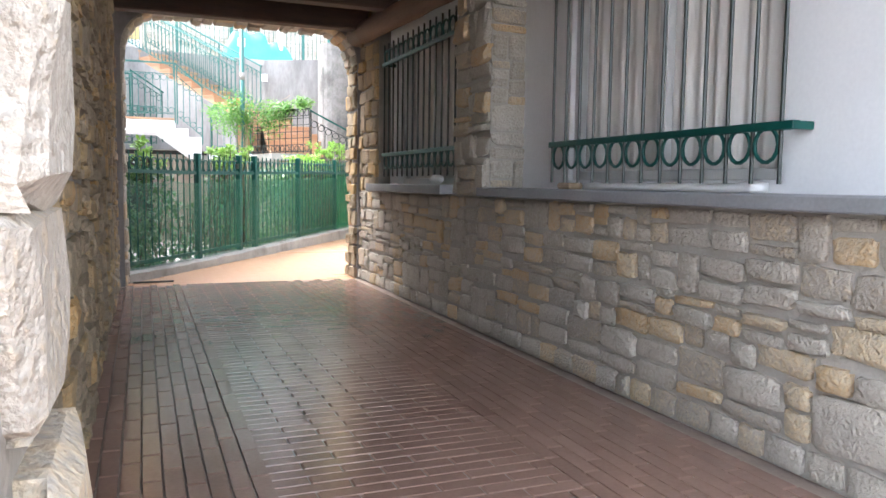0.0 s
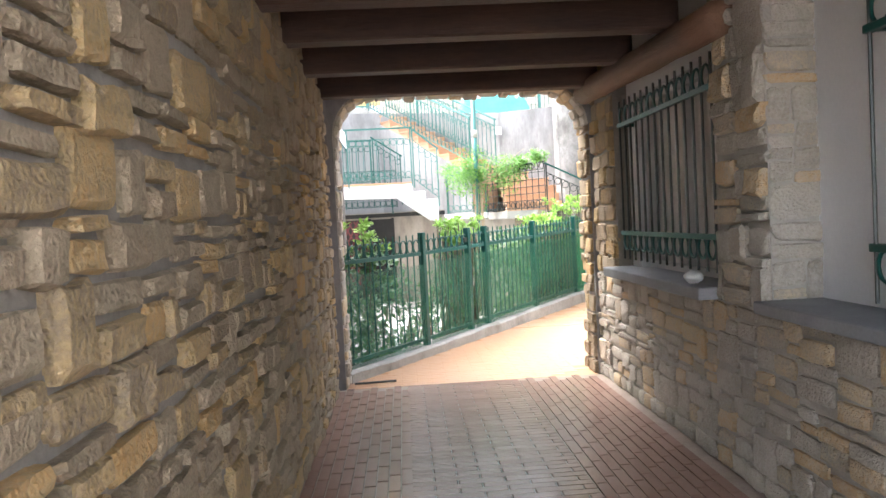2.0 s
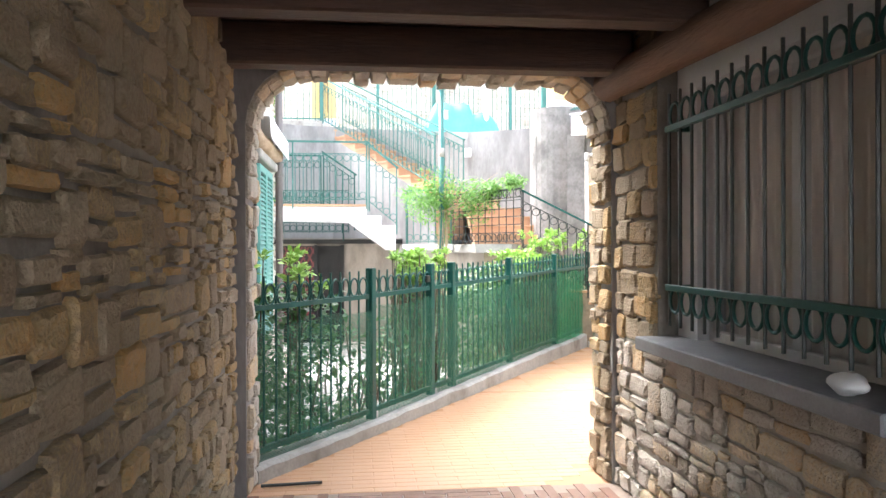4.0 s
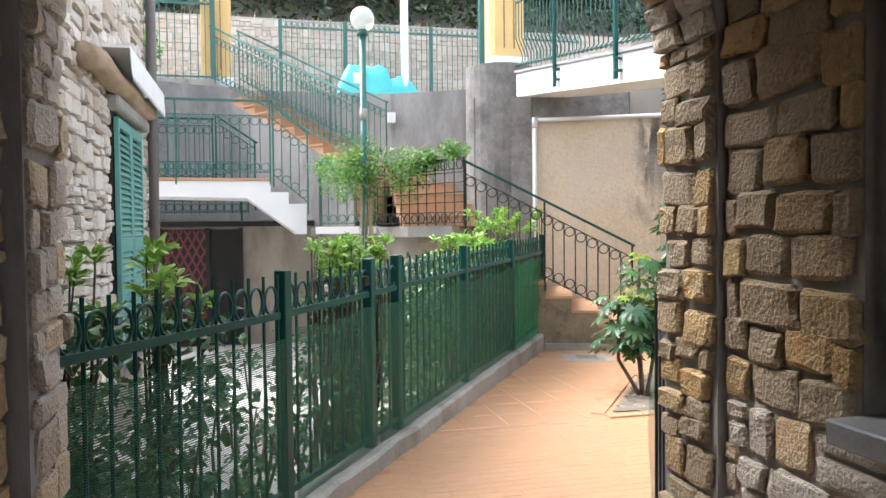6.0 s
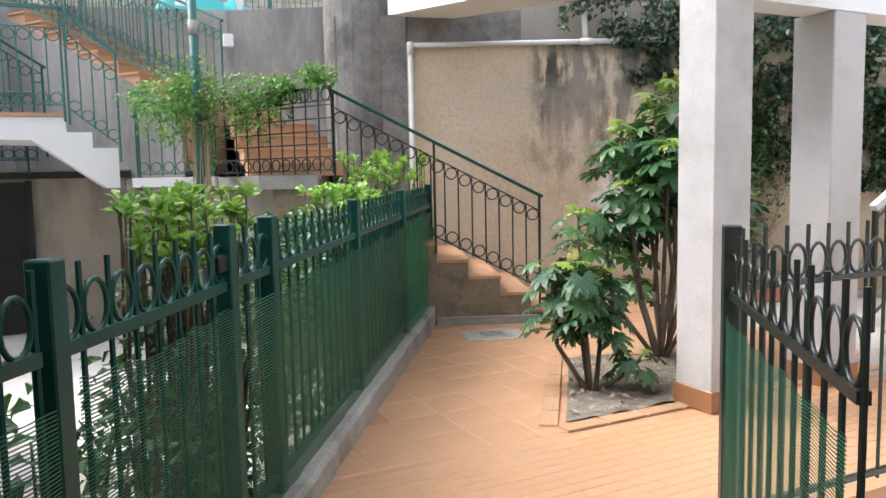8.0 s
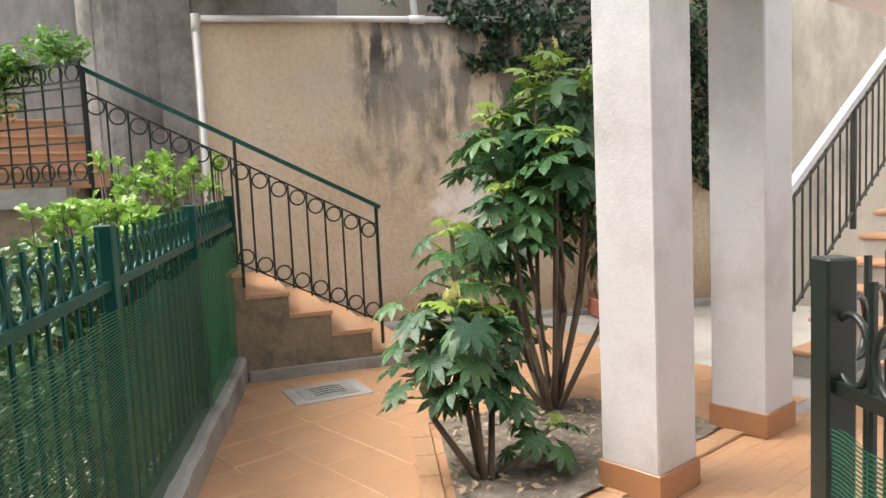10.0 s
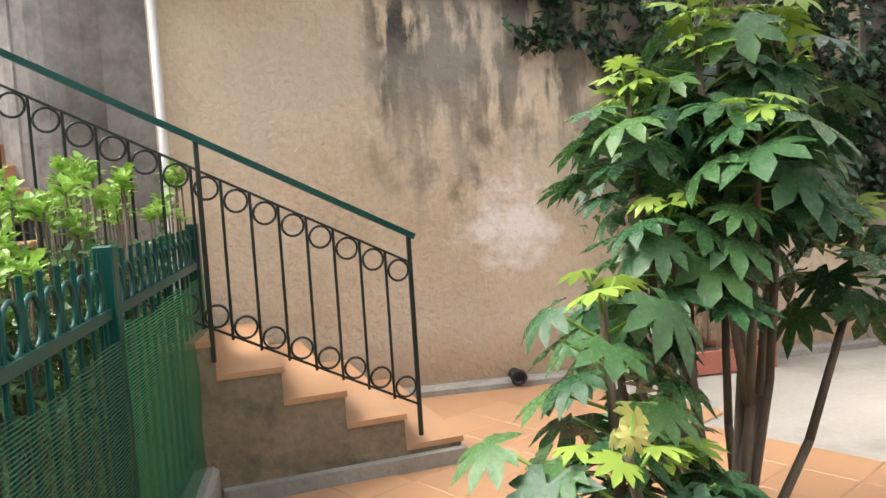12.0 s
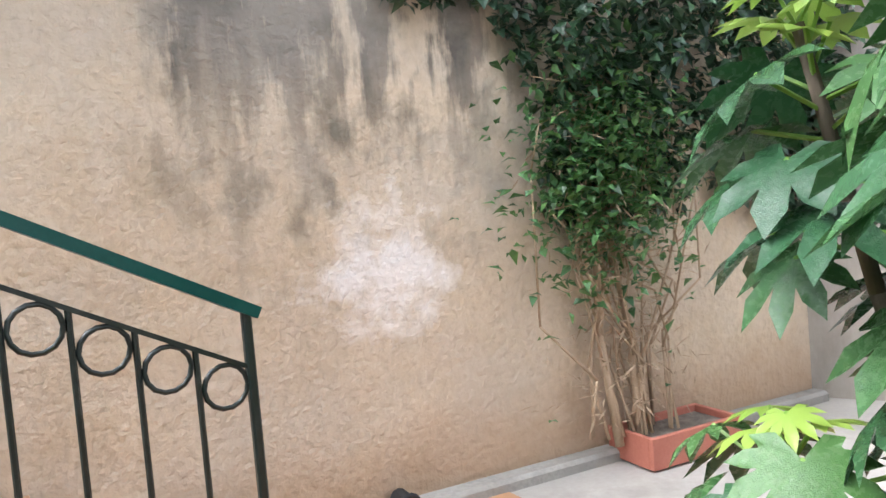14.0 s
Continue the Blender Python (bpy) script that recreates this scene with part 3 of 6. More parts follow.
# ---- ground, tunnel and buildings ----
setting("ground", boxed(-60, 60, -60, 90, -0.6, -0.32), GARDEN, "pale concrete ground of the lower garden", "ground")
floor = setting("floor", prism(bmesh.new(), [(-0.9, -3), (2.4, -3), (2.4, 7.6), (2.9, 9.0), (6.0, 9.0), (6.0, 10.1), (5.2, 10.3), (6.75, 13.55), (4.0, 15.2), (3.65, 13.6), (-0.32, 7.5), (-0.9, 7.3)], -0.33, -0.006), GROUT_LIGHT, "terracotta tiled passage floor", "floor")
tunnel_floor = setting("floor_passage", boxed(-0.6, 2.05, -3, 7.34, -0.2, -0.002), GROUT, "brown klinker floor of the covered passage", "floor")
setting("floor_yard", prism(bmesh.new(), [(5.2, 10.3), (6.0, 10.1), (6.0, 7.4), (14, 7.4), (14, 11), (6.75, 13.55)], -0.33, -0.012), YARD, "pale concrete floor of the open yard", "floor")
setting("ground_back", boxed(-14, -0.6, -16, 0.62, -0.3, -0.02), YARD, "pale paved ground before the passage", "ground")
setting("ground_front", boxed(-0.6, 16, -16, -3, -0.3, -0.01), YARD, "pale paved ground before the passage", "ground")

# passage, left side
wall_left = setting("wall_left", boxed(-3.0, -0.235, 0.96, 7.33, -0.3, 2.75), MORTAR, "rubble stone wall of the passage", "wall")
wall_pier = setting("wall_pier", boxed(-0.95, -0.105, 0.62, 0.96, -0.3, 2.75), MORTAR, "rough stone pier at the mouth of the passage", "wall")
# passage, right side
wall_right = setting("wall_right", boxed(2.05, 2.6, -3, 7.33, -0.3, 0.895), MORTAR_PALE, "low rubble stone wall under the windows", "wall")
setting("trim_sill_near", boxed(1.955, 2.32, -3, 4.32, 0.895, 0.95, 0.006), SLATE, "long grey slate sill on a stone wall", "sill")
setting("trim_sill_far", boxed(1.92, 2.32, 4.86, 6.72, 0.898, 0.965, 0.006), SLATE, "grey slate window sill on a stone wall", "sill")
wall_pillar = setting("wall_pillar", boxed(2.05, 2.6, 4.32, 4.86, 0.895, 2.75), MORTAR_PALE, "rubble stone pier between two windows", "wall")
wall_jamb = setting("wall_jamb", boxed(2.05, 2.6, 6.725, 7.33, 0.895, 2.75), MORTAR, "rubble stone pier beside the arch", "wall")
b = bmesh.new()
box(b, 2.28, 2.6, -3, 2.2, 0.95, 2.9)
box(b, 2.28, 2.6, 3.75, 4.32, 0.95, 2.9)
box(b, 2.28, 2.6, 2.2, 3.75, 2.38, 2.9)
box(b, 2.28, 2.6, 2.2, 3.75, 0.95, 1.0)
setting("wall_white", b, PLASTER_WHITE, "white plastered wall with a barred window", "wall")
b = bmesh.new()
box(b, 2.16, 2.6, 4.86, 5.0, 0.965, 2.75)
box(b, 2.16, 2.6, 6.5, 6.725, 0.965, 2.75)
box(b, 2.16, 2.6, 5.0, 6.5, 2.22, 2.75)
setting("wall_window_far", b, PLASTER_WHITE, "pale plaster surround of a barred window", "wall")


def curtain_window(name, x, y0, y1, z0, z1):
    w = thing(name, (x, y0, z0), "window with a pale pleated curtain behind glass", "window")
    w["kind"] = "structure"
    b = bmesh.new()
    for a, c, e, g in ((y0, y0 + 0.05, z0, z1), (y1 - 0.05, y1, z0, z1), (y0 + 0.05, y1 - 0.05, z0, z0 + 0.05), (y0 + 0.05, y1 - 0.05, z1 - 0.05, z1), ((y0 + y1) / 2 - 0.03, (y0 + y1) / 2 + 0.03, z0 + 0.05, z1 - 0.05)):
        box(b, x, x + 0.05, a, c, e, g, 0.004)
    part("window_frame", b, PIPE, w)
    n = 90
    verts, faces = [], []
    for i in range(n + 1):
        y = y0 + (y1 - y0) * i / n
        dx = 0.018 * math.sin(y * 62) + 0.012 * math.sin(y * 23 + 1)
        verts += [(x + 0.10 + dx, y, z0), (x + 0.10 + dx * 0.8, y, z1)]
    for i in range(n):
        faces.append((2 * i, 2 * i + 2, 2 * i + 3, 2 * i + 1))
    hold(new("curtain", pydata("curtain", verts, faces, CURTAIN, True)), w)
    part("backing", boxed(x + 0.16, x + 0.2, y0, y1, z0, z1), CURTAIN, w)
    return w


curtain_window("window_1", 2.31, 2.2, 3.75, 1.0, 2.38)
curtain_window("window_2", 2.22, 5.0, 6.5, 0.965, 2.22)
# arch wall
X0, X1, TOP, R = -0.16, 2.01, 2.50, 0.36
inner = [(X1, -0.3), (X1, TOP - R)] + [(X1 - R + R * math.cos(a * math.pi / 12), TOP - R + R * math.sin(a * math.pi / 12)) for a in range(1, 6)] + [(X1 - R, TOP + 0.0), (X0 + R, TOP + 0.0)] + [(X0 + R - R * math.sin(a * math.pi / 12), TOP - R + R * math.cos(a * math.pi / 12)) for a in range(1, 6)] + [(X0, TOP - R), (X0, -0.3)]
outer = [(2.6, -0.3), (2.6, 2.9), (-0.7, 2.9), (-0.7, -0.3)]
b = bmesh.new()
loop = outer + inner[::-1]
lo = [b.verts.new((x, 7.33, z)) for x, z in loop]
hi = [b.verts.new((x, 7.67, z)) for x, z in loop]
for i in range(len(loop)):
    b.faces.new((lo[i], lo[(i + 1) % len(loop)], hi[(i + 1) % len(loop)], hi[i]))
b.faces.new(lo)
b.faces.new(hi[::-1])
bmesh.ops.recalc_face_normals(b, faces=b.faces[:])
wall_arch = setting("wall_arch", b, CONCRETE, "grey rendered arch with rounded stone corners", "wall")
# roof of the passage, and an added unseen block over it, kept low for light
b = bmesh.new()
for k in range(45):
    box(b, -0.235, 2.02, 0.85 + k * 0.144, 0.85 + k * 0.144 + 0.138, 2.62, 2.66)
setting("ceiling", b, WOOD, "dark boarded ceiling of the passage", "ceiling")
setting("wall_storey", boxed(-3.0, 9.0, 0.8, 7.69, 2.9, 3.4), PLASTER_WHITE, "unseen added block over the passage, kept low for light", "wall")
setting("wall_storey_base", boxed(-3.0, 2.6, 0.8, 7.33, 2.75, 2.9), WOOD, "dark timber deck over the passage", "wall")
setting("wall_building", boxed(2.6, 9.0, -3, 7.69, -0.3, 2.9), PLASTER_WHITE, "plastered house beside the passage", "wall")
# Added unseen wall, pale and low, to send more light into the passage.
setting("wall_behind", boxed(-14, 16, -16.4, -16, -0.35, 2.6), PLASTER_WHITE, "unseen added white wall bouncing light into the passage", "wall")


def ceiling_beam(y):
    rng = random.Random(int(y * 100))
    t = thing("ceiling_beam", (0.8, y, 2.4), "dark stained square timber ceiling beam", "beam", "ceiling beams")
    b = bmesh.new()
    box(b, -0.235, 2.0, y - 0.075, y + 0.075, 2.395 + rng.uniform(0, 0.01), 2.62, 0.012)
    part("timber", b, WOOD, t)


for y in (1.5, 2.25, 3.0, 3.75, 4.5, 5.25, 6.1, 7.0):
    ceiling_beam(y)
log = thing("log_beam", (1.95, 6.9, 2.32), "rough brown log beam along the window tops", "beam")
rng = random.Random(3)
pts = [Vector((1.98 + rng.uniform(-0.002, 0.002), 7.3 - 0.335 * i, 2.40 - 0.012 * i + rng.uniform(-0.002, 0.002))) for i in range(9)]
part("log", log_shape(pts, 0.095, 11, rng), WOOD_LOG, log, smooth=True)

# ---- house on the left with the shutters ----
facade = setting("wall_facade", boxed(-6.0, -0.69, 7.70, 13.3, -0.5, 5.0), MORTAR, "pale rubble stone house front", "wall")
shutter = thing("window_shutter", (-0.62, 11.4, 0.35), "closed faded green louvred shutters on stone", "shutter")
for y0, y1 in ((11.42, 12.03), (12.04, 12.65)):
    leaf_b = bmesh.new()
    for a, c, e, g in ((y0, y0 + 0.06, 0.4, 2.38), (y1 - 0.06, y1, 0.4, 2.38), (y0 + 0.06, y1 - 0.06, 0.4, 0.5), (y0 + 0.06, y1 - 0.06, 1.3, 1.42), (y0 + 0.06, y1 - 0.06, 2.3, 2.38)):
        box(leaf_b, -0.64, -0.60, a, c, e, g, 0.004)
    leaf = part("shutter_leaf", leaf_b, SHUTTER, shutter)
    slat = link_mesh("slat", box(bmesh.new(), -0.006, 0.006, -(y1 - y0) / 2 + 0.06, (y1 - y0) / 2 - 0.06, -0.028, 0.028), SHUTTER)
    for z in [0.53 + 0.05 * k for k in range(16)] + [1.45 + 0.05 * k for k in range(17)]:
        piece("slat", slat, leaf, Matrix.Translation((-0.62, (y0 + y1) / 2, z)) @ Matrix.Rotation(radians(-35), 4, "Y"))
# Near-black sheet stands in for the shade behind the louvres.
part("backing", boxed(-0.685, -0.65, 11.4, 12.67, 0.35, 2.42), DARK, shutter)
setting("trim_lintel", boxed(-0.7, -0.56, 11.2, 12.85, 2.42, 2.53, 0.015), KERB, "rough stone lintel over shutters", "lintel")
awning = thing("awning", (-0.62, 11.1, 2.6), "white cloth awning with a scalloped fringe", "awning")
b = bmesh.new()
flat_bar(b, (-0.575, 11.1, 2.86), (-0.565, 13.1, 2.82), 0.24, 0.02)
part("canopy", b, AWNING, awning)
for k in range(16):
    y = 11.16 + k * 0.124
    b = bmesh.new()
    vs = [(-0.45, y - 0.061, 2.85), (-0.45, y + 0.061, 2.85), (-0.44, y + 0.061, 2.66), (-0.435, y, 2.60), (-0.44, y - 0.061, 2.66)]
    f1 = [b.verts.new(v) for v in vs]
    f2 = [b.verts.new((v[0] - 0.006, v[1], v[2])) for v in vs]
    b.faces.new(f1)
    b.faces.new(f2[::-1])
    for i in range(5):
        b.faces.new((f1[i], f1[(i + 1) % 5], f2[(i + 1) % 5], f2[i]))
    part("scallop", b, AWNING, awning)
awlog = thing("awning_log", (-0.6, 10.2, 2.6), "rough weathered log under an awning", "beam")
b = log_shape([(-0.60, 10.2, 2.60), (-0.58, 10.6, 2.64), (-0.585, 11.1, 2.60), (-0.57, 11.7, 2.63), (-0.59, 12.3, 2.61), (-0.58, 12.95, 2.64)], 0.085, 9, random.Random(6))
part("log", b, WOOD_GREY, awlog, smooth=True)
downpipe = thing("downpipe", (-0.6, 13.2, 0), "brown metal downpipe on the house corner", "pipe")
b = bmesh.new()
bar(b, (-0.58, 13.22, -0.32), (-0.58, 13.22, 5.0), 0.05, 12)
part("pipe", b, PIPE_BROWN, downpipe, smooth=True)
for z in (0.9, 2.4, 3.9):
    part("clamp", bar(bmesh.new(), (-0.58, 13.22, z), (-0.58, 13.22, z + 0.04), 0.062, 12), PIPE_BROWN, downpipe)

# ---- back wall, tower and stairs ----
A = math.atan2(13.17 - 15.06, 7.42 - 4.28)
WALL_M = Matrix.Translation((4.28, 15.06, 0)) @ Matrix.Rotation(A, 4, "Z")
b = bmesh.new()
box(b, -0.05, 6.0, 0.0, 0.4, -0.3, 2.98)
bmesh.ops.subdivide_edges(b, edges=b.edges[:], cuts=6, use_grid_fill=True)
wall_back = setting("wall_back", b, STAINED, "ochre rendered retaining wall with dark rain streaks", "wall")
wall_back.matrix_world = WALL_M
wall_cap = setting("wall_back_cap", boxed(-0.046, 1.28, 0.02, 0.42, 2.984, 3.34), CONCRETE_ROUGH, "grey concrete band over the rendered wall", "wall")
wall_cap.matrix_world = WALL_M
wall_side = setting("wall_back_side", boxed(-0.9, -0.05, 0.0, 0.4, -0.3, 3.34), CONCRETE_ROUGH, "dark grey end of the retaining wall", "wall")
wall_side.matrix_world = WALL_M
b = bmesh.new()
box(b, 1.28, 6.0, 0.55, 0.9, 2.7, 4.2)
wall_up = setting("wall_back_upper", b, CONCRETE_TAN, "grey rendered wall set back above", "wall")
wall_up.matrix_world = WALL_M
b = box(bmesh.new(), 0.75, 5.4, -0.13, 0.0, -0.2, 0.055, 0.02)
strip = setting("trim_gutter", b, KERB, "grey cement strip at a wall foot", "kerb")
strip.matrix_world = WALL_M
setting("wall_yard_back", boxed(8.9, 9.3, 8.0, 13.2, -0.3, 4.6), CONCRETE_TAN, "grey rendered wall behind the yard stairs", "wall")
setting("wall_yard_end", boxed(9.3, 16, 12.8, 13.2, -0.3, 4.6), CONCRETE_TAN, "grey rendered wall of the yard", "wall")


def wall_pt(x, y, z):
    return WALL_M @ Vector((x, y, z))


pipe = thing("drain_pipe", wall_pt(0.0, -0.05, 0), "grey plastic drain pipe across a rendered wall", "pipe")
b = bmesh.new()
tube(b, [wall_pt(0.0, -0.05, 0.0), wall_pt(0.0, -0.05, 2.93), wall_pt(0.05, -0.05, 2.97), wall_pt(3.4, -0.05, 2.93)], 0.030, 10)
part("pipe_run", b, PIPE, pipe, smooth=True)
part("pipe_riser", bar(bmesh.new(), wall_pt(2.02, 0.02, 2.95), wall_pt(2.02, 0.48, 3.9), 0.035, 10), PIPE, pipe, smooth=True)
part("elbow", bar(bmesh.new(), wall_pt(0.0, -0.05, 2.86), wall_pt(0.0, -0.05, 3.01), 0.040, 10), PIPE, pipe, smooth=True)
part("collar", bar(bmesh.new(), wall_pt(1.95, -0.05, 2.945), wall_pt(2.1, -0.05, 2.944), 0.042, 10), PIPE, pipe, smooth=True)
spout = thing("floor_drain_spout", wall_pt(2.35, -0.14, 0.06), "short dark drain spout at a wall foot", "drain")
b = bmesh.new()
ring(b, wall_pt(2.35, -0.15, 0.07), WALL_M.to_3x3() @ Vector((1, 0, 0)), 0.05, 0.05, 0.014, 14, 6)
part("collar", b, RUBBER, spout, smooth=True)
# Near-black plug paints the shade inside the pipe opening.
part("mouth", bar(bmesh.new(), wall_pt(2.35, -0.13, 0.07), wall_pt(2.35, -0.02, 0.07), 0.048, 12), DARK, spout)
b = bmesh.new()
n = 28
prism(b, [(3.97 + 0.5 * math.cos(2 * math.pi * k / n), 15.74 + 0.5 * math.sin(2 * math.pi * k / n)) for k in range(n)], -0.3, 3.82)
setting("wall_tower", b, CONCRETE_ROUGH, "rough grey concrete round corner of a retaining wall", "wall")
b = bmesh.new()
prism(b, [(3.75, 15.9), (3.95, 16.3), (2.76, 17.0), (0.58, 20.0), (0.38, 19.82), (2.52, 16.82)], -0.3, [3.56, 3.56, 3.60, 4.12, 4.12, 3.60])
setting("wall_stair_back", b, CONCRETE, "grey concrete wall behind the upper stairs", "wall")

# lower flight: nine risers up to the landing
D, N = Vector((0.924, -0.382, 0)), Vector((0.382, 0.924, 0))
S0 = Vector((4.93, 12.98, 0))
lower = thing("lower_stairs", S0, "outdoor stairs with orange tiled treads and stained sides", "stairs")
for k in range(9):
    e = S0 - D * (0.31 * k)
    z = 0.13 + 0.17 * k
    width = 1.55 - 0.0 * k
    a, c = e, e - D * 0.31
    q = [a, a + N * width, c + N * width, c]
    core = [(p.x, p.y) for p in q]
    part("riser", prism(bmesh.new(), core, -0.3, z - 0.03), STEP_RISER, lower)
    o = D * 0.012 - N * 0.008
    part("tread", prism(bmesh.new(), [(p.x, p.y) for p in (a + o, a + o + N * width, c + N * width, c - N * 0.008)], z - 0.03, z), TILE_ORANGE, lower, "orange tiled tread")
part("plinth", prism(bmesh.new(), [(p.x, p.y) for p in (S0 + D * 0.02 - N * 0.05, S0 + D * 0.02, S0 - D * 1.25, S0 - D * 1.25 - N * 0.05)], -0.3, 0.075), KERB, lower, "rough cement foot strip")
setting("floor_landing", prism(bmesh.new(), [(2.22, 14.02), (2.03, 15.17), (1.25, 15.62), (1.25, 17.2), (2.2, 17.9), (3.7, 16.2), (3.2, 15.3), (2.74, 13.85)], 1.36, 1.49), KERB, "grey cement landing between two flights", "floor")
setting("wall_landing", prism(bmesh.new(), [(2.86, 13.75), (2.10, 15.2), (1.35, 15.66), (1.35, 17.1), (3.6, 16.2), (3.2, 15.3)], -0.3, 1.355), CONCRETE_TAN, "stained rendered wall under the landing", "wall")
setting("trim_landing", prism(bmesh.new(), [(1.22, 15.58), (2.0, 15.13), (2.04, 15.17), (1.25, 15.64)], 1.40, 1.50), PLASTER_WHITE, "white painted landing edge", "trim")
# five brick steps behind the trellis
mid = thing("middle_stairs", (2.95, 15.3, 1.49), "short flight of orange tiled steps", "stairs")
for k in range(5):
    y = 15.35 + 0.27 * k
    part("step", boxed(2.42, 3.5, y, y + 1.6 - 0.27 * k, 1.49, 1.49 + 0.165 * (k + 1) - 0.025), BRICK_PINK, mid)
    part("tread", boxed(2.41, 3.5, y - 0.015, y + 0.28, 1.49 + 0.165 * (k + 1) - 0.025, 1.49 + 0.165 * (k + 1), 0.004), TILE_ORANGE, mid)
# upper flight
up_a, up_b = Vector((2.45, 16.75, 2.32)), Vector((0.15, 19.9, 4.1))
U = Vector((up_b.x - up_a.x, up_b.y - up_a.y, 0)).normalized()
V = Vector((U.y, -U.x, 0))
upper = thing("upper_stairs", up_a, "long outdoor stairs with orange tiled treads", "stairs")
LEFT, WIDE = 0.72, 0.78
for k in range(10):
    e = up_a + U * (0.352 * k) - V * LEFT
    z = 2.32 + 0.162 * (k + 1)
    c = e + U * 0.352
    part("riser", prism(bmesh.new(), [(p.x, p.y) for p in (e, e + V * WIDE, c + V * WIDE, c)], z - 0.9, z - 0.03), BRICK_PINK, upper)
    part("tread", prism(bmesh.new(), [(p.x, p.y) for p in (e - U * 0.015 - V * 0.02, e - U * 0.015 + V * WIDE, c + V * WIDE, c - V * 0.02)], z - 0.03, z), TILE_ORANGE, upper)
b = bmesh.new()
foot, head = up_a - V * (LEFT + 0.03), up_a + U * 3.52 - V * (LEFT + 0.03)
prism(b, [(p.x, p.y) for p in (foot, foot + V * 0.02, head + V * 0.02, head)], -0.3, [2.30, 2.30, 3.88, 3.88])
part("stringer", b, CONCRETE, upper, "grey rendered stair side")
# white landing with the sloping soffit
b = bmesh.new()
prof = [(-2.2, 2.13), (0.62, 2.13), (0.62, 1.98), (0.86, 1.98), (0.86, 1.82), (1.10, 1.82), (1.10, 1.40), (0.98, 1.40), (0.30, 1.90), (-2.2, 1.95)]
f1 = [b.verts.new((x, 15.55, z)) for x, z in prof]
f2 = [b.verts.new((x, 16.9, z)) for x, z in prof]
b.faces.new(f1)
b.faces.new(f2[::-1])
for i in range(len(prof)):
    b.faces.new((f1[i], f2[i], f2[(i + 1) % len(prof)], f1[(i + 1) % len(prof)]))
bmesh.ops.recalc_face_normals(b, faces=b.faces[:])
setting("floor_white_landing", b, PLASTER_WHITE, "white painted landing slab with a sloping soffit", "floor")
setting("trim_white_landing", boxed(-2.2, 0.63, 15.53, 16.9, 2.134, 2.17), TILE_ORANGE, "orange tiled edge of the white landing", "trim")
b = bmesh.new()
for k in range(14):
    a0, a1 = math.pi * (0.5 + 0.55 * k / 14), math.pi * (0.5 + 0.55 * (k + 1) / 14)
    q = [(0.2 + r * math.cos(a) * 1.2, 17.0 + r * math.sin(a) * 1.0) for a, r in ((a0, 1.9), (a1, 1.9), (a1, 2.1), (a0, 2.1))]
    prism(b, q, -0.3, 4.0)
setting("wall_curved", b, CONCRETE, "curved grey wall under the upper terrace", "wall")
setting("wall_lower", boxed(-6, 1.36, 17.05, 17.3, -0.5, 1.62), CONCRETE_TAN, "rendered wall of the lower garden", "wall")
setting("trim_pipe_lower", boxed(-2.0, 1.3, 16.98, 17.05, 1.52, 1.60), DARK, "dark cable duct on a wall", "trim")
lattice = thing("lattice_door", (-1.0, 17.0, 0), "dark red crisscross lattice door in a wall", "door")
# Near-black sheet stands in for the shaded space behind the lattice.
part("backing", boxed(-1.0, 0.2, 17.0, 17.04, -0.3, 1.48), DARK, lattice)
for k in range(-7, 15):
    for sgn in (1, -1):
        x = -1.0 + 0.12 * k
        z0, z1 = 0.1, 1.46
        xa, xb = (x, x + 0.68 * 1.0) if sgn > 0 else (x + 0.68, x)
        pa, pb = Vector((xa, 16.985 - 0.005 * sgn, z0)), Vector((xb, 16.985 - 0.005 * sgn, z1))
        t0, t1 = 0.0, 1.0
        dx = pb.x - pa.x
        lo_t, hi_t = sorted(((-1.0 - pa.x) / dx, (-0.32 - pa.x) / dx))
        t0, t1 = max(t0, lo_t), min(t1, hi_t)
        if t1 - t0 > 0.08:
            part("slat", flat_bar(bmesh.new(), pa.lerp(pb, t0), pa.lerp(pb, t1), 0.008, 0.03), LATTICE_RED, lattice)
for x in (-1.0, -0.31, 0.18):
    part("stile", boxed(x - 0.03, x + 0.03, 16.96, 17.0, -0.3, 1.5), DARK, lattice)
for k in range(-6, 6):
    for sgn in (1, -1):
        x = -0.3 + 0.12 * k
        pa, pb = Vector((x if sgn > 0 else x + 0.68, 16.985 - 0.005 * sgn, 0.1)), Vector((x + 0.68 if sgn > 0 else x, 16.985 - 0.005 * sgn, 1.46))
        dx = pb.x - pa.x
        lo_t, hi_t = sorted(((-0.28 - pa.x) / dx, (0.16 - pa.x) / dx))
        t0, t1 = max(0.0, lo_t), min(1.0, hi_t)
        if t1 - t0 > 0.08:
            part("slat", flat_bar(bmesh.new(), pa.lerp(pb, t0), pa.lerp(pb, t1), 0.008, 0.03), DARK, lattice)

# ---- upper terrace, hill ----
setting("ground_terrace", prism(bmesh.new(), [(-12, 19.1), (-0.28, 19.1), (0.36, 19.62), (0.58, 20.15), (0.58, 25), (-12, 25)], 3.3, 4.08), YARD, "paved upper terrace", "ground")
setting("ground_terrace_east", prism(bmesh.new(), [(0.584, 20.1), (2.8, 17.04), (16, 17.04), (16, 21.0), (0.584, 21.0)], 3.1, [3.95, 3.45, 3.45, 4.08, 4.08]), YARD, "paved sloping edge of the upper terrace", "ground")
setting("ground_terrace_back", boxed(0.584, 16, 21.0, 25, 3.3, 4.08), YARD, "paved back of the upper terrace", "ground")
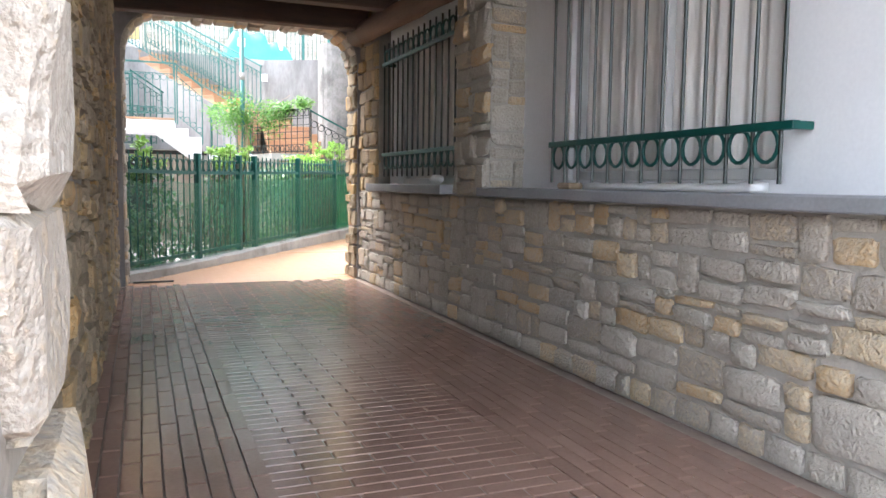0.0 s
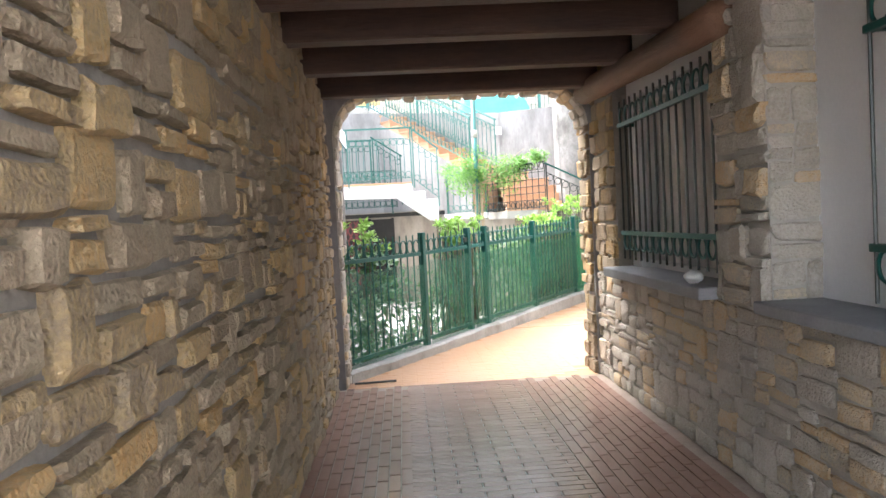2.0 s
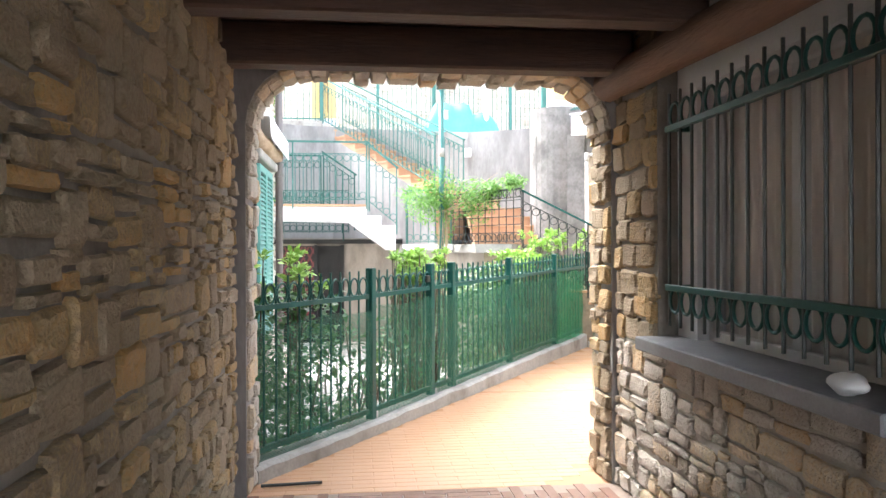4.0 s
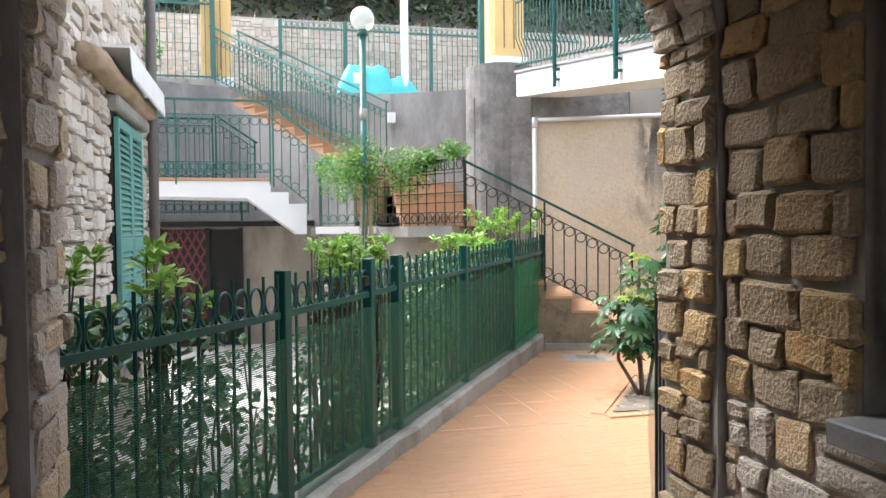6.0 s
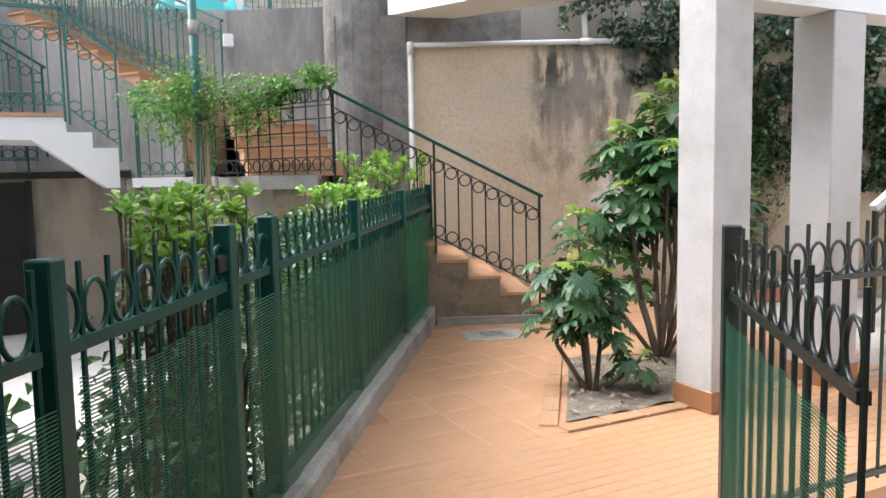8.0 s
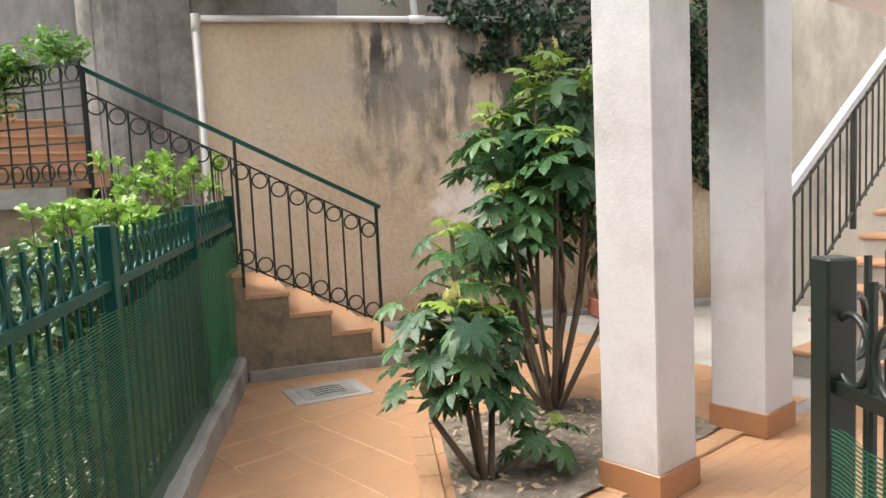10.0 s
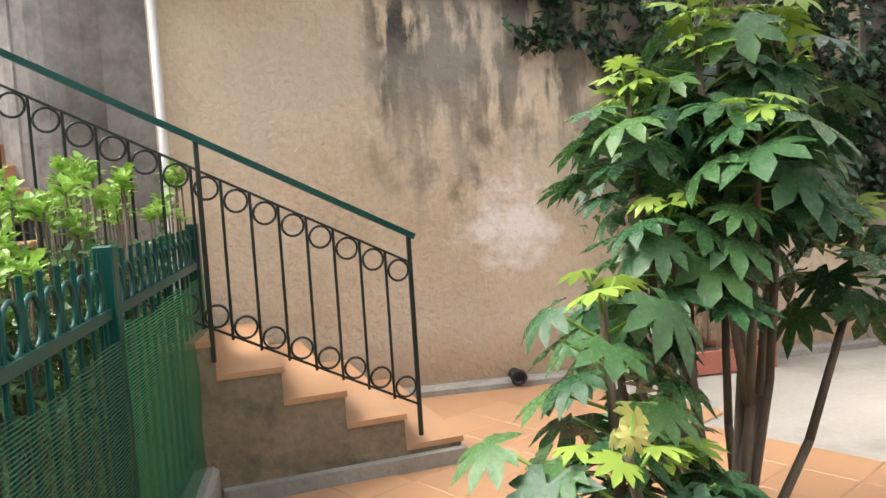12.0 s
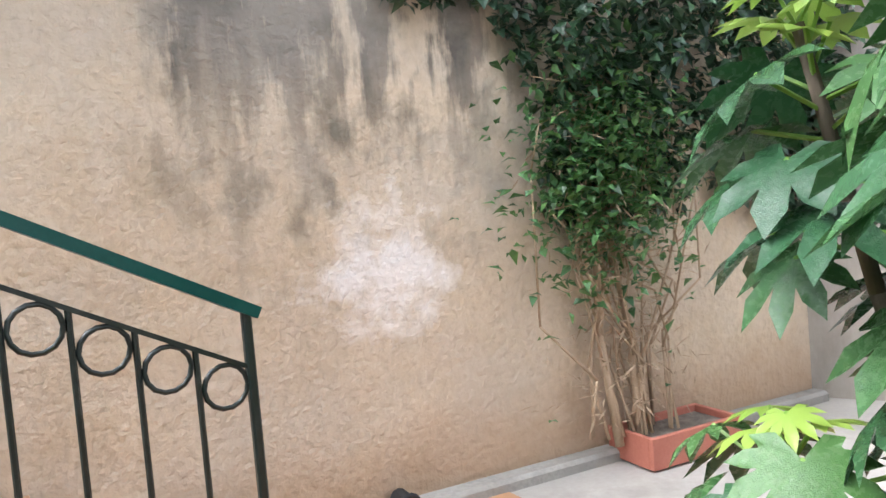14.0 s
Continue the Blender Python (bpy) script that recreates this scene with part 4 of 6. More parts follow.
setting("ground_terrace_corner", prism(bmesh.new(), [(3.0, 17.0), (4.0, 16.3), (4.2, 15.3), (16, 14.6), (16, 17.04)], 3.1, 3.45), YARD, "paved corner of the upper terrace", "ground")
setting("trim_terrace", boxed(-12, -0.28, 18.98, 19.12, 3.98, 4.14), KERB, "grey stone edge of the terrace", "trim")
wall_dry = setting("wall_drystone", boxed(-12, 18, 24.05, 25.0, 3.5, 6.65), MORTAR_PALE, "drystone retaining wall under the hillside", "wall")
verts, faces = [], []
for j in range(12):
    for i in range(41):
        x, y = -50 + 2.5 * i, 24.8 + 1.6 * j
        z = 6.5 + 0.62 * (y - 24.8) + 1.1 * noise.noise((x * 0.13, y * 0.13, 1.0)) * min(1, j / 3)
        verts.append((x, y, z))
for j in range(11):
    for i in range(40):
        a = j * 41 + i
        faces.append((a, a + 1, a + 42, a + 41))
tagged(new("ground_hillside", pydata("ground_hillside", verts, faces, HILL, True)), "steep wooded hillside above the terrace", "hillside", kind="structure")


def yellow_column(x0, x1, y0, y1, z0, z1):
    t = thing("yellow_column", ((x0 + x1) / 2, (y0 + y1) / 2, z0), "yellow painted square column with recessed panels", "column", "yellow columns")
    part("shaft", boxed(x0, x1, y0, y1, z0, z1, 0.01), YELLOW, t)
    w = (x1 - x0) / 3
    for k in range(1, 3):
        part("groove", boxed(x0 + w * k - 0.008, x0 + w * k + 0.008, y0 - 0.004, y0 + 0.01, z0 + 0.25, z1 - 0.1), WOOD_LOG, t)
    part("plinth", boxed(x0 - 0.05, x1 + 0.05, y0 - 0.05, y1 + 0.05, z0 - 0.1, z0 + 0.12, 0.01), PLASTER_WHITE, t)


yellow_column(-0.52, 0.0, 19.3, 19.8, 4.12, 7.6)
yellow_column(3.86, 4.32, 15.62, 16.1, 3.86, 6.6)
roof_post = thing("green_post", (3.72, 15.8, 3.82), "slim dark green square post on a wall", "post")
part("shaft", boxed(3.68, 3.76, 15.76, 15.84, 3.8, 6.4, 0.005), GREEN_PALE, roof_post)
pole = thing("white_pole", (3.75, 22.0, 4.08), "white round pole on the terrace", "pole")
part("shaft", bar(bmesh.new(), (3.75, 22, 4.05), (3.75, 22, 9.5), 0.09, 14), PLASTER_WHITE, pole, smooth=True)
part("collar", bar(bmesh.new(), (3.75, 22, 6.7), (3.75, 22, 6.76), 0.105, 14), PIPE, pole, smooth=True)
tarp = thing("teal_tarpaulin_cover", (2.85, 22.2, 4.08), "teal tarpaulin draped over a low heap", "cover")
verts, faces = [], []
for j in range(13):
    for i in range(25):
        u, v = i / 24, j / 12
        ex = min(1, min(u, 1 - u) * 6) ** 0.6 * min(1, min(v, 1 - v) * 6) ** 0.6
        h = 4.09 + ex * (1.05 if u < 0.6 else 0.8) + 0.09 * noise.noise((u * 9, v * 7, 2.0)) * ex
        verts.append((2.1 + 2.1 * u, 21.8 + 1.0 * v, h))
for j in range(12):
    for i in range(24):
        a = j * 25 + i
        faces.append((a, a + 1, a + 26, a + 25))
hold(new("sheet", pydata("sheet", verts, faces, TEAL, True)), tarp)
part("label_patch", boxed(2.55, 2.75, 21.86, 21.87, 4.72, 4.95), PLASTER_WHITE, tarp)

# ---- ramp over the columns ----
b = bmesh.new()
prism(b, [(4.0, 9.4), (4.72, 9.4), (4.72, 15.05), (4.0, 15.05)], [2.58, 2.58, 3.30, 3.30], [2.86, 2.86, 3.62, 3.62])
setting("floor_ramp", b, PLASTER_WHITE, "white painted sloping concrete walkway on columns", "floor")
b = bmesh.new()
prism(b, [(3.97, 9.4), (4.74, 9.4), (4.74, 15.05), (3.97, 15.05)], [2.864, 2.864, 3.624, 3.624], [2.90, 2.90, 3.66, 3.66])
setting("trim_ramp", b, SLATE, "grey stone coping of a sloping walkway", "trim")
setting("wall_cross_beam", boxed(4.3, 9.0, 10.16, 10.42, 2.45, 2.68), PLASTER_WHITE, "white beam between columns", "beam")


def column(x, y, w, top):
    t = thing("column", (x, y, 0), "white plastered square column with a brown tile base", "column", "white columns")
    part("shaft", boxed(x - w, x + w, y - w, y + w, 0, top, 0.008), PLASTER_COLUMN, t)
    part("skirting", boxed(x - w - 0.012, x + w + 0.012, y - w - 0.012, y + w + 0.012, 0, 0.13, 0.004), TILE_BORDER, t, "glazed brown tile skirting")


column(4.14, 10.28, 0.15, 2.66)
column(5.20, 10.32, 0.155, 2.45)

# ---- fence along the walk ----
F0, FD = Vector((-0.26, 7.57, 0)), Vector((0.5515, 0.834, 0))
FN = Vector((-0.834, 0.5515, 0))


def fence_pt(s, z=0.0, off=0.0):
    return F0 + FD * s + FN * off + Vector((0, 0, z + 0.016 * max(0, s - 1.5)))


rngk = random.Random(8)
verts, faces = [], []
for i in range(56):
    s = 0.08 + 7.6 * i / 55
    k = rngk.uniform(-0.004, 0.004) + 0.012 * noise.noise((s * 1.7, 3.0, 0.0))
    for o, z in ((-0.11 + k, -0.3), (-0.11 + k, 0.075 + k), (-0.085 + k, 0.095 + k), (0.08, 0.095 + k * 0.5), (0.09, -0.5)):
        verts.append(fence_pt(s, z, o))
for i in range(55):
    for j in range(4):
        a = i * 5 + j
        faces.append((a, a + 5, a + 6, a + 1))
faces += [(0, 1, 2, 3, 4), (279, 278, 277, 276, 275)]
tagged(new("kerb", pydata("kerb", verts, faces, KERB)), "rough grey cement kerb under a fence", "kerb", kind="structure")


def fence_run(s0, s1, posts, label):
    t = railing("iron_fence", fence_pt(s0), fence_pt(s1), label, "fence", GREEN, pitch=0.125, foot=0.13, head=1.255, rails=(0.16, 1.055), rings=(1.135,), ring_size=(0.05, 0.068), bar_r=0.0085, rail_size=(0.032, 0.034), posts=[p - s0 for p in posts], post_top=1.275, post_r=0.032, foot_drop=0.0, group="green fence panels")
    return t


fence_a = fence_run(0.14, 1.47, (), "dark green iron fence with rings, lined with net")
fence_b = fence_run(1.52, 2.51, (1.52, 2.51), "dark green iron garden gate with rings")
fence_c = fence_run(2.56, 7.55, (2.94, 4.41, 5.99, 7.55), "dark green iron fence with rings, lined with net")
b = bmesh.new()
box(b, -0.045, 0.045, -0.02, 0.02, -0.03, 0.03, 0.006, Matrix.Translation(fence_pt(2.46, 1.14)) @ Matrix.Rotation(math.atan2(FD.y, FD.x), 4, "Z"))
part("latch", b, BLACK, fence_b)


def net_sheet(parent, pa, pb, z0, z1, seed, sag=0.03, out=0.0, mat=NET):
    """A net tied along a fence, loose between its ties."""
    n, k = 50, 10
    verts, faces = [], []
    pa, pb = Vector(pa), Vector(pb)
    nrm = Vector((0, 0, 1)).cross((pb - pa).normalized())
    for i in range(n + 1):
        u = i / n
        p = pa.lerp(pb, u)
        top = z1 - sag * abs(math.sin(u * math.pi * max(1, (pb - pa).length / 0.8))) + 0.02 * noise.noise((u * 7, seed, 0))
        for j in range(k + 1):
            z = z0 + (top - z0) * j / k
            verts.append(p + nrm * (out + 0.012 * noise.noise((u * 9 * (pb - pa).length, j * 0.4, seed))) + Vector((0, 0, z)))
    for i in range(n):
        for j in range(k):
            a = i * (k + 1) + j
            faces.append((a, a + k + 1, a + k + 2, a + 1))
    ob = hold(new("net", pydata("net", verts, faces, mat, True)), parent)
    return tagged(ob, "green woven shade net")


net_sheet(fence_a, fence_pt(0.14), fence_pt(1.47), 0.10, 0.97, 1.0, out=-0.04)
net_sheet(fence_b, fence_pt(1.56), fence_pt(2.48), 0.10, 0.99, 2.0, out=-0.04)
net_sheet(fence_c, fence_pt(2.56), fence_pt(6.02), 0.10, 0.99, 3.0, out=-0.045, mat=NET_DENSE)
net_sheet(fence_c, fence_pt(5.95), fence_pt(7.52), 0.08, 1.03, 4.0, out=-0.05, mat=NET_LIGHT)
# corner fence beside the columns
G = Vector((2.93, 9.02, 0))
leg = [Vector((2.10, 7.90, 0)), Vector((6.0, 8.93, 0))]
# Near-black iron puts the house's shade into the colour of this green fence.
g1 = railing("iron_fence", G, leg[0], "green iron fence with rings, shade painted near black, half netted", "fence", BLACK, pitch=0.125, foot=0.05, head=1.20, rails=(0.08, 0.965), rings=(1.05,), ring_size=(0.055, 0.075), bar_r=0.009, rail_size=(0.03, 0.03), posts=(0.0,), post_top=1.235, post_r=0.033, group="green fence panels")
g2 = railing("iron_fence", G + Vector((0.06, 0, 0)), leg[1], "black iron fence with rings beside the yard", "fence", BLACK, pitch=0.12, foot=0.05, head=1.22, rails=(0.08, 0.985), rings=(1.07,), ring_size=(0.05, 0.07), bar_r=0.009, rail_size=(0.025, 0.025), posts=(), group="green fence panels")
net_sheet(g1, G, leg[0], 0.03, 0.88, 5.0, sag=0.0, out=-0.03)

# ---- window grilles ----
def grille(y0, y1, x, z0, z1, ra, rb, count, label):
    t = thing("window_grille", (x, y0, z0), label, "grille", "window grilles")
    pitch = (y1 - y0) / count
    bar_me = link_mesh("bar", bar(bmesh.new(), (0, 0, z0), (0, 0, z1), 0.008, 6), BLACK)
    ring_me = link_mesh("ring", ring(bmesh.new(), (0, 0, 0), (0, 1, 0), pitch * 0.42, pitch * 0.47, 0.0085), GREEN, True)
    for i in range(count + 1):
        piece("bar", bar_me, t, Matrix.Translation((x, y0 + pitch * i, 0)))
    for z in (ra - pitch * 0.5, rb + pitch * 0.5):
        for i in range(count):
            piece("ring", ring_me, t, Matrix.Translation((x, y0 + pitch * (i + 0.5), z)))
    for z in (ra, rb):
        part("rail", boxed(x - 0.018, x + 0.018, y0 - 0.07, y1 + 0.02, z - 0.016, z + 0.016, 0.003), GREEN, t)
        for y in (y0 - 0.05, y1 - 0.02):
            part("bracket", boxed(x, 2.34, y - 0.014, y + 0.014, z - 0.014, z + 0.014), GREEN, t)
    return t


grille(2.12, 3.78, 2.19, 0.985, 2.22, 1.20, 2.03, 12, "dark iron window grille with ring borders")
grille(4.93, 6.60, 2.06, 1.03, 2.21, 1.225, 2.03, 13, "dark iron window grille with ring borders")

# ---- stair rails ----
def stair_rail(name, p0, p1, label, mat, posts, top=1.03, pitch=0.128, group="stair rails", hand=None):
    return railing(name, p0, p1, label, "railing", mat, pitch=pitch, foot=0.10, head=0.88, rails=(0.12, 0.88), rings=(0.19, 0.81), ring_size=(0.054, 0.054), bar_r=0.0075, rail_size=(0.016, 0.012), posts=posts, post_top=top, post_r=0.012, handrail=(top, 0.042, 0.03, hand or mat), foot_drop=0.05, group=group)


RB = Vector((4.72, 13.06, 0.22))
RT = Vector((2.90, 13.83, 1.25))
rail_low = stair_rail("stair_railing", RB, RT, "dark iron stair railing with rings and green handrail", BLACK, (0.0, 1.02, 1.97), hand=GREEN)
# trellis on the landing
trellis = thing("landing_trellis", (2.83, 13.67, 1.49), "dark iron grid railing with ring border under vines", "railing")
ta, tb = Vector((2.85, 13.70, 0)), Vector((2.03, 15.17, 0))
tl = (tb - ta).length
for i in range(11):
    p = ta.lerp(tb, i / 10)
    part("bar", bar(bmesh.new(), p + Vector((0, 0, 1.5)), p + Vector((0, 0, 2.31)), 0.008, 6), BLACK, trellis)
for z in (1.53, 1.66, 1.78, 1.90, 2.02, 2.14, 2.18, 2.30):
    part("rail", flat_bar(bmesh.new(), ta + Vector((0, 0, z)), tb + Vector((0, 0, z)), 0.012, 0.012 if z < 2.25 else 0.03), BLACK, trellis)
ring_me = link_mesh("ring", ring(bmesh.new(), (0, 0, 0), tb - ta, 0.056, 0.056, 0.007), BLACK, True)
for i in range(12):
    for z in (1.59, 2.24):
        piece("ring", ring_me, trellis, Matrix.Translation(ta.lerp(tb, (i + 0.5) / 12) + Vector((0, 0, z))))
stair_rail("landing_railing", (2.0, 15.2, 1.42), (1.28, 15.6, 1.42), "green iron landing railing with rings", GREEN_PALE, (0.0, 0.8), top=0.98)
# white landing railing, upper railings
stair_rail("landing_railing", (-2.0, 15.53, 2.13), (0.62, 15.53, 2.13), "faded green iron landing railing with rings", GREEN_PALE, (0.0, 1.4, 2.62), top=1.08)
stair_rail("stair_railing", (0.66, 15.53, 2.10), (1.12, 15.53, 1.72), "faded green iron stair railing with rings", GREEN_PALE, (0.0, 0.46), top=1.08, pitch=0.13)
stair_rail("stair_railing", (-0.15, 16.75, 2.2), (0.42, 16.6, 1.8), "green iron handrail of the inner stairs", GREEN, (0.0, 0.58), top=0.98)
stair_rail("stair_railing", (-2.0, 16.8, 2.15), (-0.2, 16.8, 2.15), "green iron landing railing at the back", GREEN, (0.0, 1.8), top=0.98)
stair_rail("landing_railing", (-2.2, 16.9, 1.62), (0.3, 16.9, 1.62), "dark iron railing under the landing", GREEN, (0.0, 2.4), top=0.3, pitch=0.12)
ur0 = up_a - V * 0.03 + Vector((0, 0, 0.12))
ur1 = up_b - V * 0.03 + Vector((0, 0, 0.12))
stair_rail("stair_railing", ur0, ur1, "green iron stair railing with rings", GREEN_PALE, (0.0, 1.3, 2.6, 3.88), top=1.02)
stair_rail("stair_railing", ur0 - V * LEFT, ur1 - V * LEFT, "green iron stair railing with rings", GREEN_PALE, (0.0, 1.95, 3.88), top=1.02)


def terrace_fence(p0, p1, posts, head=1.35):
    return railing("terrace_fence", p0, p1, "tall faded green iron terrace fence", "fence", GREEN_PALE, pitch=0.13, foot=0.05, head=head, rails=(0.1, head - 0.2), rings=(head - 0.12,), ring_size=(0.045, 0.06), bar_r=0.009, rail_size=(0.03, 0.03), posts=posts, post_top=head - 0.02, post_r=0.04, group="terrace fences")


terrace_fence((-6.0, 19.2, 4.12), (-0.3, 19.2, 4.12), (0.0, 2.85, 5.7), 1.6)
terrace_fence((1.0, 23.0, 4.08), (8.5, 23.0, 4.08), (0.0, 1.5, 3.6, 5.6), 2.3)
ramp_rail = railing("ramp_railing", (3.98, 15.0, 3.66), (3.98, 9.45, 2.90), "green iron railing with bellied bars along the walkway", "railing", GREEN, pitch=0.115, foot=0.04, head=0.95, rails=(0.06, 0.92), rings=(), bar_r=0.008, rail_size=(0.02, 0.014), handrail=(0.99, 0.045, 0.03), bellied=True)
for y in (13.55, 11.95, 10.38):
    z = 2.90 + (y - 9.45) * 0.76 / 5.55
    part("bracket", boxed(3.935, 3.975, y - 0.025, y + 0.025, z - 0.30, z + 1.0, 0.004), GREEN, ramp_rail)
    for dz in (-0.22, -0.10):
        part("bolt", bar(bmesh.new(), (3.93, y - 0.05, z + dz), (4.0, y - 0.05, z + dz), 0.016, 8), GREEN, ramp_rail)

# ---- lamp post ----
lamp = thing("street_lamp", (1.78, 14.62, 0), "green garden lamp post with a frosted globe", "lamp")
part("pole", bar(bmesh.new(), (1.78, 14.62, -0.32), (1.78, 14.62, 3.95), 0.042, 12), GREEN_PALE, lamp, smooth=True)
part("sleeve", bar(bmesh.new(), (1.78, 14.62, 2.86), (1.78, 14.62, 3.0), 0.048, 12), KERB, lamp, smooth=True)
part("collar", bar(bmesh.new(), (1.78, 14.62, 3.93), (1.78, 14.62, 4.0), 0.075, 14, 0.06), GREEN_PALE, lamp, smooth=True)
b = bmesh.new()
bmesh.ops.create_uvsphere(b, u_segments=28, v_segments=18, radius=0.155, matrix=Matrix.Translation((1.78, 14.62, 4.14)))
part("globe", b, GLOBE, lamp, "frosted glass globe", True)
b = bmesh.new()
bmesh.ops.create_uvsphere(b, u_segments=12, v_segments=8, radius=0.045, matrix=Matrix.Translation((1.78, 14.62, 4.07)))
part("bulb", b, PLASTER_WHITE, lamp, smooth=True)

# ---- yard stairs beyond the columns ----
yard = thing("yard_stairs", (6.5, 10.0, 0), "outdoor stairs with stone treads in the yard", "stairs")
for k in range(9):
    x = 6.35 + 0.3 * k
    part("step", boxed(x, x + 0.32, 9.2, 10.6, -0.3, 0.17 * (k + 1) - 0.03), KERB, yard)
    part("tread", boxed(x - 0.02, x + 0.32, 9.2, 10.62, 0.17 * (k + 1) - 0.03, 0.17 * (k + 1), 0.005), TILE_ORANGE, yard)
railing("stair_railing", (6.25, 10.66, 0.15), (8.85, 10.66, 1.63), "dark iron stair railing with a pale handrail", "railing", BLACK, pitch=0.13, foot=0.1, head=0.93, rails=(0.14, 0.9), rings=(), bar_r=0.009, posts=(0.0, 1.3, 2.65), post_top=0.98, post_r=0.02, handrail=(1.0, 0.06, 0.05, METAL), group="stair rails")

# ---- drain cover ----
drain = thing("drain_cover", (4.0, 12.75, 0), "square cement drain cover with curved slots", "drain")
DM = Matrix.Translation((4.0, 12.76, 0)) @ Matrix.Rotation(radians(-15), 4, "Z")
part("frame", box(bmesh.new(), -0.27, 0.27, -0.21, 0.21, -0.05, 0.006, 0.003, DM), YARD, drain, "pale cement frame")
part("lid", box(bmesh.new(), -0.19, 0.19, -0.15, 0.15, -0.04, 0.011, 0.003, DM), KERB, drain)
for k in range(4):
    b = bmesh.new()
    for j in range(5):
        x = -0.11 + 0.045 * j
        y = -0.09 + 0.055 * k + 0.02 * math.sin(j / 4 * math.pi)
        box(b, x, x + 0.046, y, y + 0.016, 0.0, 0.0125, 0.0, DM)
    # Near-black strips paint the shade down in the slots.
    part("slot", b, DARK, drain)

# ---- planting bed ----
BED = [(3.13, 10.40), (4.07, 11.68), (5.0, 11.32), (5.1, 10.42)]
verts, faces = [], []
for j in range(21):
    for i in range(21):
        u, v = i / 20, j / 20
        p = Vector(BED[0]).lerp(Vector(BED[3]), u).lerp(Vector(BED[1]).lerp(Vector(BED[2]), u), v)
        verts.append((p.x, p.y, 0.012 + 0.022 * noise.noise((p.x * 6, p.y * 6, 0)) + 0.012 * noise.noise((p.x * 17, p.y * 17, 3))))
for j in range(20):
    for i in range(20):
        a = j * 21 + i
        faces.append((a, a + 1, a + 22, a + 21))
tagged(new("ground_bed", pydata("ground_bed", verts, faces, SOIL, True)), "bare soil planting bed with fallen leaves", "soil", kind="structure")
rng = random.Random(21)
litter_pts = []
for _ in range(420):
    u, v = rng.random(), rng.random()
    p = Vector(BED[0]).lerp(Vector(BED[3]), u).lerp(Vector(BED[1]).lerp(Vector(BED[2]), u), v)
    litter_pts.append((p.x, p.y, 0.035))
v_, f_ = leaf_cloud(litter_pts, 0.022, rng, up=0.0, droop=0.05, normals=[(rng.gauss(0, 1), rng.gauss(0, 1), 0.0) for _ in litter_pts])
tagged(new("leaf_litter", pydata("leaf_litter", v_, f_, DRY)), "dry fallen leaves on soil", "leaves", kind="stuff")

# ---- fatsia shrubs ----
def palmate(lobes, rng, fold=0.06, droop=0.28):
    """A deeply lobed leaf of radius one, its stalk at the origin and its tip along +x."""
    verts, faces = [(0, 0, 0)], []
    spread = radians(128)

    def put(r, a, lift=0.0):
        verts.append((r * math.cos(a), r * math.sin(a), lift - droop * r * r))
        return len(verts) - 1

    step = 2 * spread / (lobes - 1)
    edge = put(0.40, -spread - step * 0.6)
    for k in range(lobes):
        a = -spread + step * k
        size = (1.0 - 0.38 * (abs(a) / spread) ** 1.5) * rng.uniform(0.92, 1.06)
        va, vb = edge, None
        s1 = put(size * 0.74, a - step * 0.36)
        tip = put(size, a, -0.05)
        ridge = put(size * 0.6, a, -fold)
        s2 = put(size * 0.74, a + step * 0.36)
        vb = put(0.43 if k < lobes - 1 else 0.40, a + step * 0.5)
        faces += [(0, va, ridge), (va, s1, ridge), (s1, tip, ridge), (tip, s2, ridge), (s2, vb, ridge), (vb, 0, ridge)]
        edge = vb
    return verts, faces


rng_leaf = random.Random(11)
LEAF_SHAPES = [palmate(n, rng_leaf, droop=dr) for n, dr in ((7, 0.22), (9, 0.32), (8, 0.45), (9, 0.15))]


